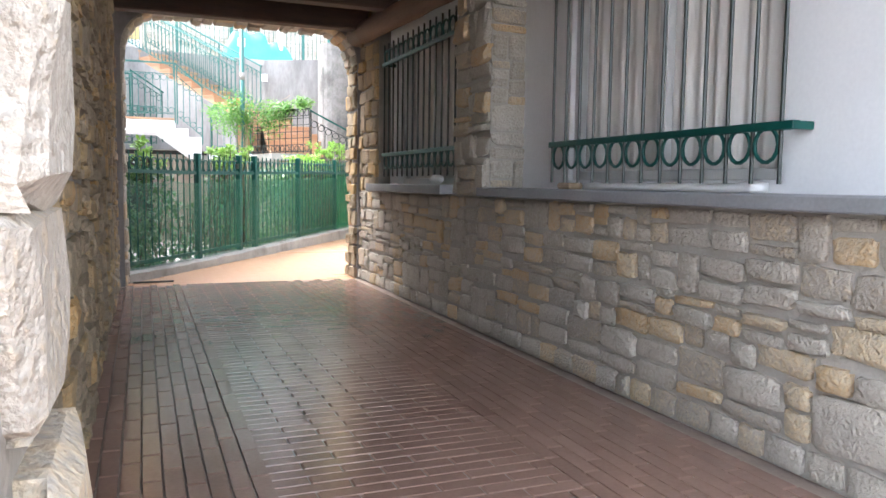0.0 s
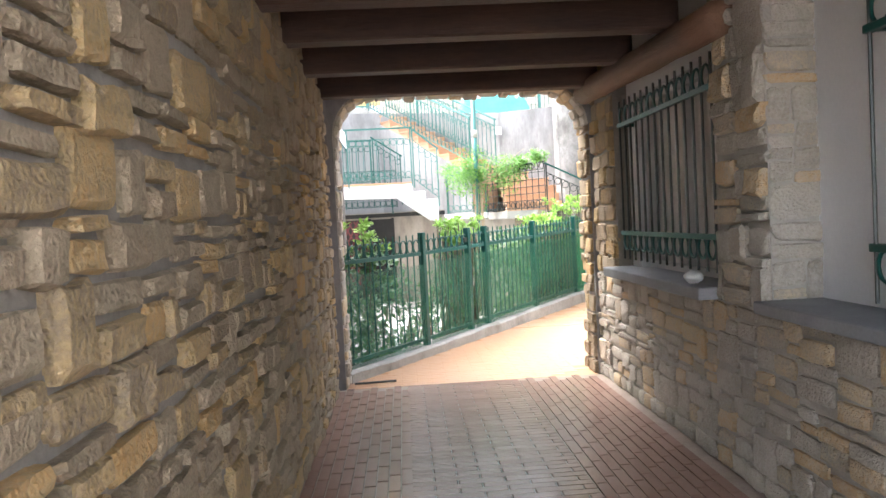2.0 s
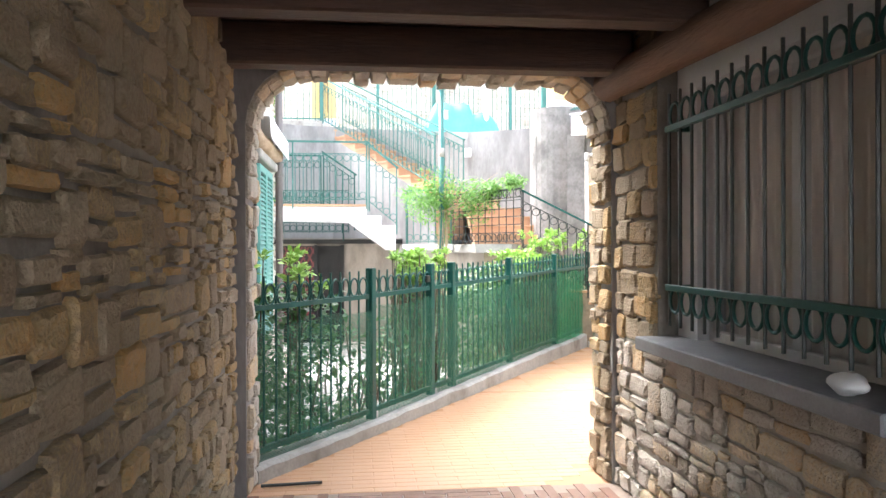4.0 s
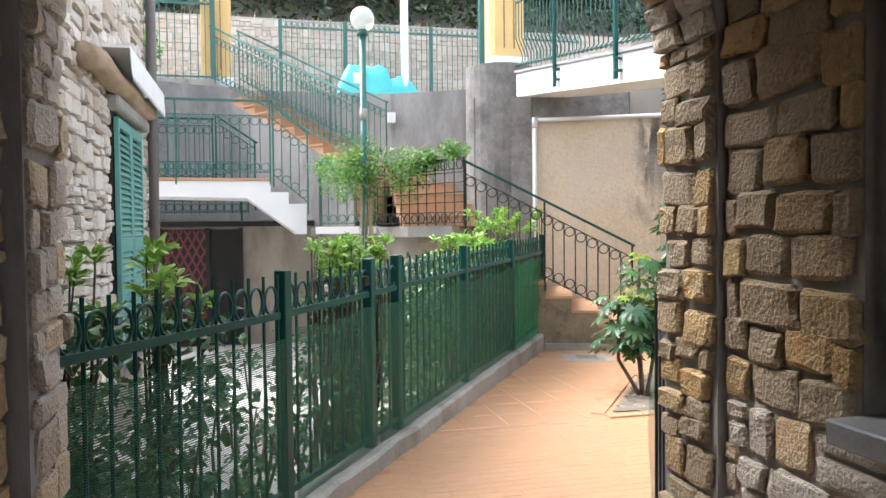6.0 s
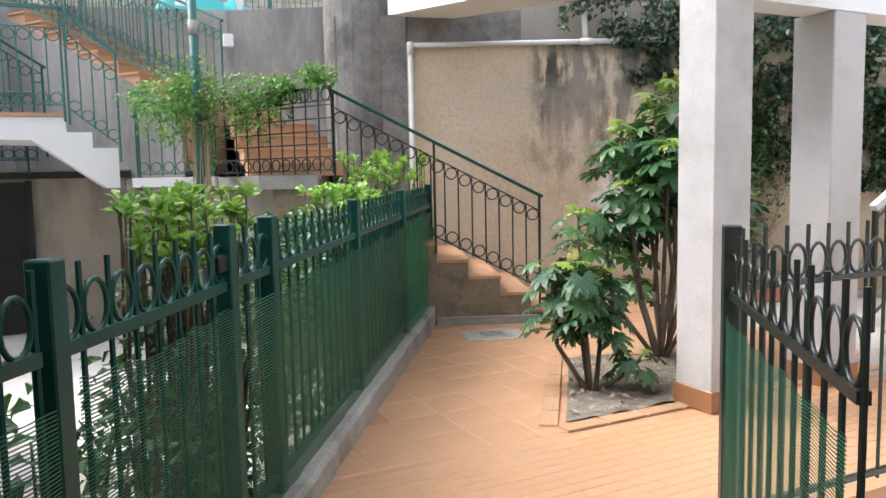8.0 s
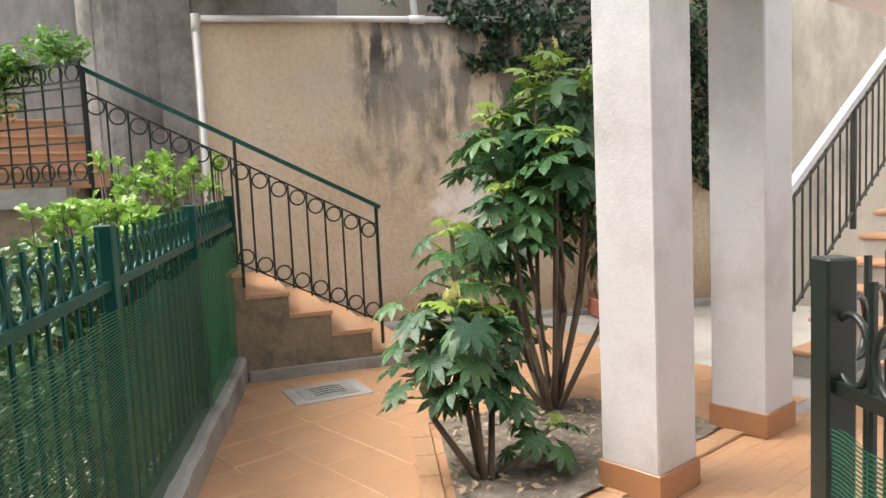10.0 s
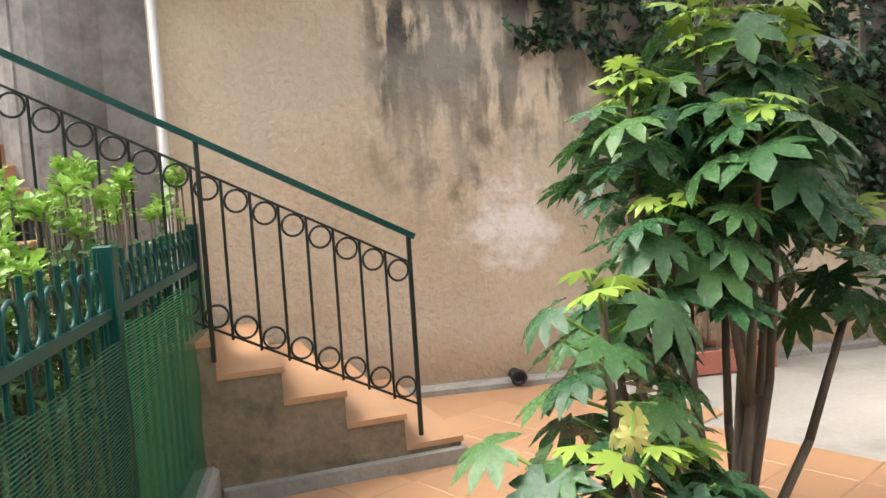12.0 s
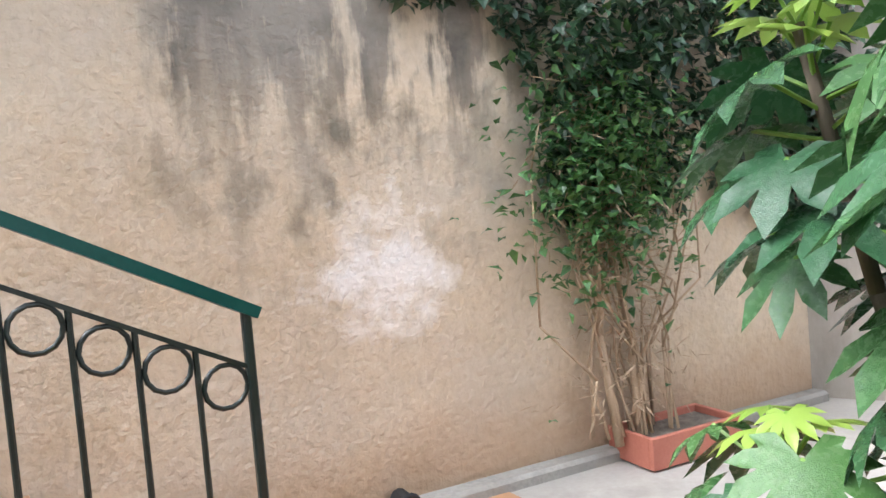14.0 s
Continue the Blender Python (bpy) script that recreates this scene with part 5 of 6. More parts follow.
def fatsia(at, stems, label, seed):
    """stems: lists of points from the soil to the tip, then the number of leaves, their size and how many are young."""
    rng = random.Random(seed)
    t = thing("fatsia_shrub", at, label, "shrub", "fatsia shrubs")
    kinds = {}
    for key, mat in (("leaf", FATSIA_DARK), ("young", FATSIA_YOUNG), ("bud", FATSIA_BUD)):
        kinds[key] = [pydata("leaf", v, f, mat, True) for v, f in LEAF_SHAPES]
    stalks = bmesh.new()
    for pts, leaves, size, young, buds in stems:
        b = bmesh.new()
        pts = [Vector(p) for p in pts]
        for i in range(len(pts) - 1):
            bar(b, pts[i], pts[i + 1], 0.019 - 0.010 * i / len(pts), 7, 0.019 - 0.010 * (i + 1) / len(pts))
        part("stem", b, BARK, t, smooth=True)
        tip, low = pts[-1], pts[-2]
        for k in range(leaves):
            a = k * 2.39996 + rng.uniform(-0.3, 0.3)
            f = k / max(1, leaves - 1)
            top = k >= leaves - young - buds
            elev = radians(60 if top else -12 + 55 * f + rng.uniform(-12, 12))
            d = Vector((math.cos(a) * math.cos(elev), math.sin(a) * math.cos(elev), math.sin(elev)))
            root = low.lerp(tip, 0.15 + 0.85 * f)
            reach = size * (0.55 if top else rng.uniform(0.7, 1.2))
            end = root + d * reach
            bar(stalks, root, end, 0.0045, 4)
            s = size * rng.uniform(0.75, 1.1) * (0.62 if top else 1.0)
            tiltdown = radians(rng.uniform(10, 45) if not top else rng.uniform(-20, 20))
            key = "leaf"
            if k >= leaves - buds:
                key = "bud"
                s *= 0.6
                tiltdown = radians(75)
            elif top:
                key = "young"
            m = Matrix.Translation(end) @ Matrix.Rotation(a, 4, "Z") @ Matrix.Rotation(tiltdown, 4, "Y") @ Matrix.Rotation(rng.uniform(-0.4, 0.4), 4, "X") @ Matrix.Scale(s, 4)
            piece("leaf", rng.choice(kinds[key]), t, m)
    part("leaf_stalk_growth", stalks, LEAF_LIGHT, t)["kind"] = "stuff"
    return t


fatsia((3.65, 10.85, 0.02), [
    ([(3.65, 10.85, 0.0), (3.64, 10.88, 0.35), (3.57, 10.95, 0.86)], 22, 0.165, 2, 3),
    ([(3.67, 10.83, 0.0), (3.78, 10.92, 0.3), (3.84, 11.02, 0.74)], 20, 0.165, 3, 0),
    ([(3.64, 10.87, 0.0), (3.52, 11.05, 0.3), (3.56, 11.12, 0.78)], 16, 0.165, 1, 0),
    ([(3.70, 10.85, 0.0), (3.85, 10.75, 0.12), (3.94, 10.70, 0.22)], 9, 0.12, 2, 0),
    ([(3.66, 10.88, 0.0), (3.70, 11.05, 0.5), (3.78, 11.15, 1.15)], 28, 0.165, 4, 0)],
    "low glossy fatsia shrub with lobed leaves", 4)
fatsia((4.64, 11.31, 0.02), [
    ([(4.59, 11.26, 0.0), (4.49, 11.41, 0.7), (4.44, 11.46, 1.4), (4.42, 11.48, 1.75)], 26, 0.18, 7, 0),
    ([(4.64, 11.31, 0.0), (4.76, 11.26, 0.6), (4.69, 11.31, 1.2), (4.62, 11.34, 1.95)], 28, 0.19, 8, 0),
    ([(4.69, 11.26, 0.0), (4.89, 11.41, 0.5), (4.99, 11.46, 1.1), (5.04, 11.41, 1.62)], 26, 0.18, 7, 0),
    ([(4.62, 11.26, 0.0), (4.44, 11.26, 0.5), (4.34, 11.26, 1.05), (4.30, 11.28, 1.32)], 24, 0.18, 5, 0),
    ([(4.64, 11.26, 0.0), (4.74, 11.46, 0.5), (4.80, 11.50, 0.95), (4.82, 11.52, 1.25)], 22, 0.18, 4, 0),
    ([(4.66, 11.26, 0.0), (4.89, 11.11, 0.5), (5.09, 11.06, 0.9), (5.19, 11.04, 1.25)], 22, 0.18, 5, 0),
    ([(4.60, 11.26, 0.0), (4.34, 11.46, 0.45), (4.28, 11.46, 0.8), (4.26, 11.48, 1.0)], 15, 0.17, 2, 0),
    ([(4.64, 11.26, 0.0), (4.56, 11.16, 0.7), (4.54, 11.11, 1.3), (4.52, 11.08, 1.6)], 24, 0.18, 5, 0),
    ([(4.66, 11.3, 0.0), (4.8, 11.5, 0.6), (4.86, 11.7, 1.25), (4.88, 11.8, 1.72)], 24, 0.18, 7, 0),
    ([(4.66, 11.3, 0.0), (4.75, 11.6, 0.4), (4.80, 11.8, 0.75), (4.82, 11.85, 0.98)], 18, 0.17, 5, 0),
    ([(4.68, 11.28, 0.0), (4.88, 11.24, 0.7), (4.96, 11.22, 1.4), (5.02, 11.24, 1.98)], 24, 0.20, 7, 0),
    ([(4.70, 11.30, 0.0), (5.0, 11.34, 0.6), (5.18, 11.36, 1.2), (5.30, 11.34, 1.80)], 22, 0.20, 6, 0),
    ([(4.66, 11.30, 0.0), (4.80, 11.30, 0.8), (4.82, 11.34, 1.5), (4.80, 11.36, 2.12)], 24, 0.20, 7, 2),
    ([(4.62, 11.3, 0.0), (4.72, 11.5, 0.2), (4.76, 11.65, 0.38), (4.78, 11.7, 0.5)], 14, 0.16, 2, 0)],
    "tall fatsia shrub with glossy lobed leaves", 9)

# ---- shrubs behind the fence ----
def hedge_shrub(s0, s1, top, count, label, seed, light=0.3, size=0.05, off=(0.15, 0.75), whorl_top=None, base=0.0, shoots=None):
    rng = random.Random(seed)
    c = fence_pt((s0 + s1) / 2, 0, 0.45)
    t = thing("garden_shrub", (c.x, c.y, -0.32), label, "shrub", "garden shrubs")
    pts, tips, lines = [], [], []
    while len(pts) < count:
        s, o, z = rng.uniform(s0, s1), rng.uniform(*off), rng.uniform(base - 0.2, top)
        if noise.noise((s * 3.1, o * 3, z * 3.1 + seed)) > -0.10:
            pts.append(fence_pt(s, z - 0.12 * abs(noise.noise((s * 2.3, seed, 1))), o))
    for k in range(int((s1 - s0) * (17 if size > 0.04 else 36))):
        s, o = rng.uniform(*(shoots or (s0, s1))), rng.uniform(off[0], off[1] * 0.8)
        z = (whorl_top or top) - rng.uniform(0, 0.28)
        p = fence_pt(s, z, o)
        tips.append(p)
        lines.append([fence_pt(s + rng.uniform(-0.2, 0.2), -0.32, 0.4), fence_pt(s + rng.uniform(-0.1, 0.1), z * 0.5, o), p])
    branches("stem_growth", lines, BARK, t, 0.012, 0.004)
    foliage("foliage", pts, size, LEAF_DARK, t, seed, long=2.1, blunt=True)
    if light:
        rosettes(tips, LEAF_LIGHT, t, seed + 1, size * 0.9, 14 if size > 0.04 else 18, "bright young leaf whorls")


hedge_shrub(0.1, 1.45, 1.12, 2300, "dense dark shrub with bright leaf whorls", 31, whorl_top=1.40, size=0.046)
hedge_shrub(1.5, 2.5, 0.75, 420, "sparse dark shrub behind a gate", 32, light=0, size=0.045)
hedge_shrub(2.55, 4.3, 1.05, 3200, "dense green shrub behind a netted fence", 33, whorl_top=1.36, size=0.034, shoots=(2.6, 3.25))
hedge_shrub(4.3, 6.0, 1.15, 4600, "dense green shrub behind a netted fence", 34, whorl_top=1.30, size=0.034, shoots=(5.2, 6.0))
hedge_shrub(6.0, 7.7, 1.25, 4200, "bright leafy shrub over the fence end", 35, whorl_top=1.58, size=0.034, off=(0.05, 0.7))

# ---- vine on the trellis and lamp ----
rng = random.Random(41)
vine = thing("climbing_vine", (1.9, 14.8, 1.5), "feathery green vine over a railing and lamp post", "vine")
pts = []
for c, r, k in (((1.72, 14.65, 2.2), (0.5, 0.45, 0.5), 1700), ((2.35, 14.5, 2.24), (0.38, 0.55, 0.32), 1100), ((2.75, 13.85, 2.4), (0.22, 0.25, 0.14), 420), ((2.55, 14.25, 2.33), (0.25, 0.4, 0.14), 600), ((1.85, 14.75, 1.9), (0.16, 0.2, 0.5), 420), ((2.3, 14.6, 2.0), (0.3, 0.5, 0.3), 260), ((1.5, 14.9, 2.15), (0.4, 0.3, 0.35), 500), ((1.35, 15.3, 2.3), (0.3, 0.2, 0.2), 260)):
    pts += blob_points(rng, k, c, r, 0.2)
foliage("foliage", pts, 0.028, LEAF_VINE, vine, 42, long=2.6)
lines = []
for k in range(16):
    p = Vector((1.8 + rng.uniform(-0.06, 0.06), 14.6 + rng.uniform(-0.06, 0.06), -0.3))
    q = Vector((rng.uniform(1.6, 2.9), 0, rng.uniform(2.2, 2.6)))
    q.y = 15.3 - (q.x - 2.0) * 1.7 if q.x > 1.95 else 14.7
    lines.append([p, p + Vector((rng.uniform(-0.05, 0.05), rng.uniform(-0.05, 0.05), 1.4)), p + Vector((0, 0, 2.3)), q])
branches("stem_growth", lines, DRY, vine, 0.008, 0.003)

# ---- ivy over the back wall ----
ivy = thing("climbing_ivy", wall_pt(3.4, -0.1, 0.2), "dark ivy hanging over a rendered wall", "ivy")
pts, nrm = [], []
rng = random.Random(51)
wn3 = WALL_M.to_3x3() @ Vector((0, -1, 0))
while len(pts) < 9000:
    x, z = rng.uniform(1.75, 5.6), rng.uniform(1.2, 3.7)
    edge = 2.95 - 0.62 * max(0, x - 1.95) + 0.35 * noise.noise((x * 2.2, z * 2.2, 4)) + (0.0 if x > 2.4 else 0.2)
    if 3.3 < x < 4.1:
        edge = min(edge, 1.35)
    if x > 3.9:
        edge = max(edge, 1.0)
    if z > edge and noise.noise((x * 3.5, z * 3.5, 7)) > -0.22:
        pts.append(wall_pt(x, -rng.uniform(0.03, 0.12 + 0.28 * min(1, max(0, z - edge))) + (0.45 * rng.random() if z > 3.02 else 0), z))
        nrm.append(Vector(wn3) * 0.5 + Vector((rng.gauss(0, 0.5), rng.gauss(0, 0.5), rng.uniform(-0.9, 0.2))))
v_, f_ = leaf_cloud(pts, 0.055, rng, long=1.7, droop=0.15, normals=nrm)
tagged(hold(new("foliage", pydata("foliage", v_, f_, LEAF_IVY)), ivy), kind="stuff")
lines = []
for k in range(22):
    x = rng.uniform(3.42, 3.95)
    p = wall_pt(x, -0.1 - rng.random() * 0.2, 0.15)
    pp = [p]
    for j in range(1, 6):
        pp.append(wall_pt(x + rng.uniform(-0.1, 0.1) + 0.11 * j * rng.uniform(-1, 1.3), -0.05 - rng.random() * 0.16, 0.15 + j * rng.uniform(0.3, 0.5)))
    lines.append(pp)
branches("stem_growth", lines, DRY, ivy, 0.009, 0.003)
branches("trunk", [[wall_pt(3.58, -0.2, 0.1), wall_pt(3.56, -0.12, 0.7), wall_pt(3.6, -0.1, 1.4), wall_pt(3.45, -0.08, 2.3)], [wall_pt(3.70, -0.22, 0.1), wall_pt(3.78, -0.12, 0.6), wall_pt(3.68, -0.1, 1.3), wall_pt(3.95, -0.08, 2.2)]], DRY, ivy, 0.028, 0.012)
twig_pts, tn = [], []
while len(twig_pts) < 900:
    x, z = rng.gauss(3.72, 0.2), rng.uniform(0.25, 1.9)
    twig_pts.append(wall_pt(x, -0.06 - 0.25 * rng.random(), z))
v_, f_ = leaf_cloud(twig_pts, 0.012, rng, long=9.0, droop=0.05, up=0.0)
tagged(hold(new("twig_growth", pydata("twig_growth", v_, f_, DRY)), ivy), "dry brown twigs", kind="stuff")
green_pts = [wall_pt(rng.gauss(3.62, 0.26), -0.08 - 0.3 * rng.random(), min(2.4, rng.gauss(1.6, 0.32))) for _ in range(1900)]
foliage("sprig_foliage", green_pts, 0.04, LEAF_DARK, ivy, 55, long=1.9)

# red planter at the foot of the ivy
planter = thing("clay_planter", (7.4, 12.9, 0), "red clay trough planter filled with soil", "planter")
PM = Matrix.Translation((7.56, 12.83, 0)) @ Matrix.Rotation(A, 4, "Z")
b = bmesh.new()
for x0, x1, y0, y1 in ((-0.33, 0.33, -0.18, -0.15), (-0.33, 0.33, 0.15, 0.18), (-0.33, -0.30, -0.15, 0.15), (0.30, 0.33, -0.15, 0.15)):
    box(b, x0, x1, y0, y1, 0, 0.17, 0.004, PM)
part("trough", b, PLANTER, planter)
part("soil", box(bmesh.new(), -0.30, 0.30, -0.15, 0.15, 0, 0.13, 0.0, PM), SOIL, planter)

# ---- things on the ramp and terrace ----
car = thing("parked_car", (8.6, 16.5, 3.45), "pale blue car parked on the terrace", "car")
CM = Matrix.Translation((9.3, 15.9, 3.45)) @ Matrix.Rotation(radians(15), 4, "Z")
b = bmesh.new()
prof = [(-2.0, 0.3), (-2.05, 0.65), (-1.9, 0.85), (-1.2, 0.95), (-0.6, 1.4), (0.9, 1.42), (1.6, 0.98), (2.0, 0.9), (2.05, 0.4), (1.9, 0.28)]
f1 = [b.verts.new(CM @ Vector((x, -0.82 if z < 1 else -0.66, z))) for x, z in prof]
f2 = [b.verts.new(CM @ Vector((x, 0.82 if z < 1 else 0.66, z))) for x, z in prof]
b.faces.new(f1[::-1])
b.faces.new(f2)
for i in range(len(prof)):
    b.faces.new((f1[i], f1[(i + 1) % len(prof)], f2[(i + 1) % len(prof)], f2[i]))
bmesh.ops.recalc_face_normals(b, faces=b.faces[:])
part("body", b, CAR_PAINT, car)
for x0, x1 in ((-1.0, -0.1), (0.0, 1.1)):
    b = bmesh.new()
    vs = [CM @ Vector(p) for p in ((x0, -0.825, 0.98), (x1 + 0.2, -0.825, 0.98), (x1, -0.70, 1.34), (x0 + 0.35, -0.70, 1.34))]
    b.faces.new([b.verts.new(p) for p in vs])
    bmesh.ops.solidify(b, geom=b.faces[:], thickness=0.01)
    part("window", b, CAR_GLASS, car)
for x in (-1.3, 1.3):
    w = part("wheel", bar(bmesh.new(), CM @ Vector((x, -0.86, 0.3)), CM @ Vector((x, -0.62, 0.3)), 0.3, 20), RUBBER, car, smooth=False)
    part("rim", bar(bmesh.new(), CM @ Vector((x, -0.875, 0.3)), CM @ Vector((x, -0.86, 0.3)), 0.19, 16), METAL, w)


def flower_pot(x, y, z, r, h, seed):
    t = thing("flower_pot", (x, y, z), "brown clay pot with a small green plant", "pot", "flower pots")
    part("pot", bar(bmesh.new(), (x, y, z), (x, y, z + h), r * 0.75, 16, r), POT_DARK, t, smooth=True)
    rr = random.Random(seed)
    foliage("plant", blob_points(rr, 160, (x, y, z + h + r * 0.7), (r * 1.2, r * 1.2, r), 0.1), 0.035, LEAF_VINE, t, seed)


flower_pot(4.25, 10.7, 3.08, 0.13, 0.22, 61)
flower_pot(4.3, 11.15, 3.14, 0.11, 0.2, 62)

# ---- trees and scrub on the hill ----
def hill_tree(x, y, h, seed):
    rr = random.Random(seed)
    z = 6.3 + 0.62 * max(0, y - 24.8)
    t = thing("hillside_tree", (x, y, z), "dark evergreen tree on the hillside", "tree", "hillside trees")
    top = Vector((x + rr.uniform(-0.5, 0.5), y, z + h * 0.75))
    lines = [[Vector((x, y, z - 0.3)), Vector((x + rr.uniform(-0.2, 0.2), y, z + h * 0.35)), top]]
    pts = []
    for k in range(9):
        c = Vector((x + rr.uniform(-0.3, 0.3) * h, y + rr.uniform(-0.25, 0.25) * h, z + h * rr.uniform(0.3, 0.95)))
        lines.append([Vector((x, y, z + h * 0.3)), (Vector((x, y, z + h * 0.45)) + c) / 2, c])
        pts += blob_points(rr, 230, c, (h * 0.2, h * 0.2, h * 0.15), 0.3)
    branches("trunk", lines, BARK, t, 0.12, 0.03)
    foliage("crown", pts, 0.16, LEAF_HILL, t, seed, long=1.8)


rng = random.Random(71)
for k in range(30):
    hill_tree(-9 + 0.85 * k + rng.uniform(-0.5, 0.5), 26.2 + rng.uniform(0, 3.5) + 2.5 * (k % 2), rng.uniform(3.0, 4.8), 100 + k)
scrub_pts = []
while len(scrub_pts) < 14000:
    x, y = rng.uniform(-14, 20), 24.9 + rng.random() ** 1.3 * 14
    scrub_pts.append((x, y, 6.4 + 0.62 * (y - 24.8) + rng.random() * 1.1))
v_, f_ = leaf_cloud(scrub_pts, 0.15, rng, long=2.0)
tagged(new("scrub", pydata("scrub", v_, f_, LEAF_HILL)), "dark scrub covering the hillside", "scrub", kind="stuff")
grass_pts = [(rng.uniform(-12, 18), rng.uniform(24.4, 25.3), 6.62) for _ in range(3500)]
v_, f_ = leaf_cloud(grass_pts, 0.03, rng, long=9.0, droop=0.3, up=1.5)
tagged(new("dry_grass", pydata("dry_grass", v_, f_, DRY)), "dry grass tufts along a drystone wall top", "grass", kind="stuff")
rr = random.Random(77)
bush = thing("terrace_bush", (-1.8, 21.0, 4.08), "rounded green bush on the terrace", "bush")
foliage("foliage", blob_points(rr, 700, (-1.9, 21.0, 5.0), (0.55, 0.5, 0.75), 0.3), 0.07, LEAF_VINE, bush, 78)
branches("stems", [[(-1.8, 21, 4.05), (-1.9, 21, 4.6), (-1.8, 21, 5.2)]], BARK, bush, 0.04, 0.02)
bush2 = thing("terrace_bush", (-1.5, 17.9, 2.1), "bright yellow green bush behind the landing", "bush")
foliage("foliage", blob_points(rr, 500, (-1.35, 17.6, 2.6), (0.35, 0.25, 0.6), 0.3), 0.05, LEAF_LIGHT, bush2, 79)
branches("stems", [[(-1.4, 17.6, 1.6), (-1.4, 17.6, 2.2), (-1.35, 17.6, 2.8)]], BARK, bush2, 0.03, 0.015)

# ---- small things ----
roll = thing("cloth_roll", (2.22, 2.2, 0.95), "rumpled pale cloth strip on a window sill", "cloth")
b = box(bmesh.new(), 2.20, 2.275, 2.25, 3.45, 0.952, 0.99)
bmesh.ops.subdivide_edges(b, edges=[e for e in b.edges if abs(e.verts[0].co.y - e.verts[1].co.y) > 0.5], cuts=30)
for v in b.verts:
    if v.co.z > 0.97:
        v.co.z += 0.014 * noise.noise((v.co.y * 9, v.co.x * 20, 0.0)) - (0.012 if v.co.x < 2.23 else 0.0)
        v.co.x += 0.010 * noise.noise((v.co.y * 7, 2.0, 0.0))
part("cloth", b, AWNING, roll, smooth=True)
sponge = thing("sponge", (2.2, 3.62, 0.95), "yellowish sponge on a slate sill", "sponge")
part("body", boxed(2.15, 2.24, 3.52, 3.66, 0.95, 0.985, 0.01), DRY, sponge)
bundle = thing("cloth_bundle", (2.0, 5.05, 0.965), "small white cloth bundle on a sill", "cloth")
b = bmesh.new()
bmesh.ops.create_icosphere(b, subdivisions=3, radius=0.05, matrix=Matrix.Translation((2.0, 5.12, 1.0)) @ Matrix.Diagonal((1.0, 1.5, 0.7, 1)))
for v in b.verts:
    v.co += v.normal * 0.012 * noise.noise(v.co * 30)
part("cloth", b, AWNING, bundle, smooth=True)
rod = thing("metal_rod", (-0.1, 7.42, 0), "thin dark rod lying on the tiles", "rod")
part("shaft", bar(bmesh.new(), (-0.10, 7.50, 0.012), (0.26, 7.53, 0.012), 0.01, 8), BLACK, rod)
meter = thing("junction_box", (2.5, 16.6, 3.1), "small white box on a railing post", "box")
part("body", boxed(2.44, 2.56, 16.64, 16.70, 3.12, 3.28, 0.006), PLASTER_WHITE, meter)

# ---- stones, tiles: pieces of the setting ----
lay(wall_left, courses(6.37, 2.75, 1, tall=(0.11, 0.22), wide=(0.12, 0.28)), (-0.235, 0.96, 0), (0, 1, 0), (1, 0, 0), STONE_OCHRE_DIM, 0.032, lambda p: 1.6 < p.y < 4.4 and 0.55 < p.z < 2.2, seed=1, rough=0.6, joint=0.018)
lay(wall_pier, courses(0.34, 2.75, 2, tall=(0.19, 0.26), wide=(0.4, 0.5), split=False), (-0.105, 0.62, 0), (0, 1, 0), (1, 0, 0), STONE, 0.045, seed=2, rough=0.56, joint=0.03)
lay(wall_pier, courses(0.845, 2.75, 2, tall=(0.19, 0.26), wide=(0.4, 0.6), split=False), (-0.95, 0.62, 0), (1, 0, 0), (0, -1, 0), STONE, 0.05, seed=3, rough=0.56, joint=0.03)
lay(wall_right, courses(9.23, 0.89, 4, tall=(0.08, 0.22), wide=(0.10, 0.28)), (2.05, -1.9, 0), (0, 1, 0), (-1, 0, 0), STONE, 0.026, lambda p: p.y > 1.2 and p.y < 6.9, seed=4, rough=0.5, joint=0.018)
lay(wall_pillar, courses(0.54, 1.85, 5, tall=(0.12, 0.26), wide=(0.12, 0.3)), (2.05, 4.32, 0.895), (0, 1, 0), (-1, 0, 0), STONE, 0.035, seed=5)
lay(wall_pillar, courses(0.26, 1.8, 6, tall=(0.09, 0.2), wide=(0.2, 0.4)), (2.05, 4.32, 0.95), (1, 0, 0), (0, -1, 0), STONE, 0.02, seed=6)
lay(wall_jamb, courses(0.60, 1.85, 7, tall=(0.12, 0.18), wide=(0.16, 0.3), split=False), (2.05, 6.725, 0.895), (0, 1, 0), (-1, 0, 0), STONE_OCHRE_DIM, 0.032, seed=7)
# reveal of the arch
lay(wall_arch, courses(0.35, TOP - R, 8, tall=(0.08, 0.16), wide=(0.14, 0.24), split=False), (X0, 7.34, 0), (0, 1, 0), (1, 0, 0), STONE, 0.03, seed=8)
lay(wall_arch, courses(0.35, TOP - R, 9, tall=(0.08, 0.16), wide=(0.14, 0.24), split=False), (X1, 7.34, 0), (0, 1, 0), (-1, 0, 0), STONE_OCHRE_DIM, 0.03, seed=9)
rng = random.Random(10)
arch_meshes = stone_meshes(STONE)
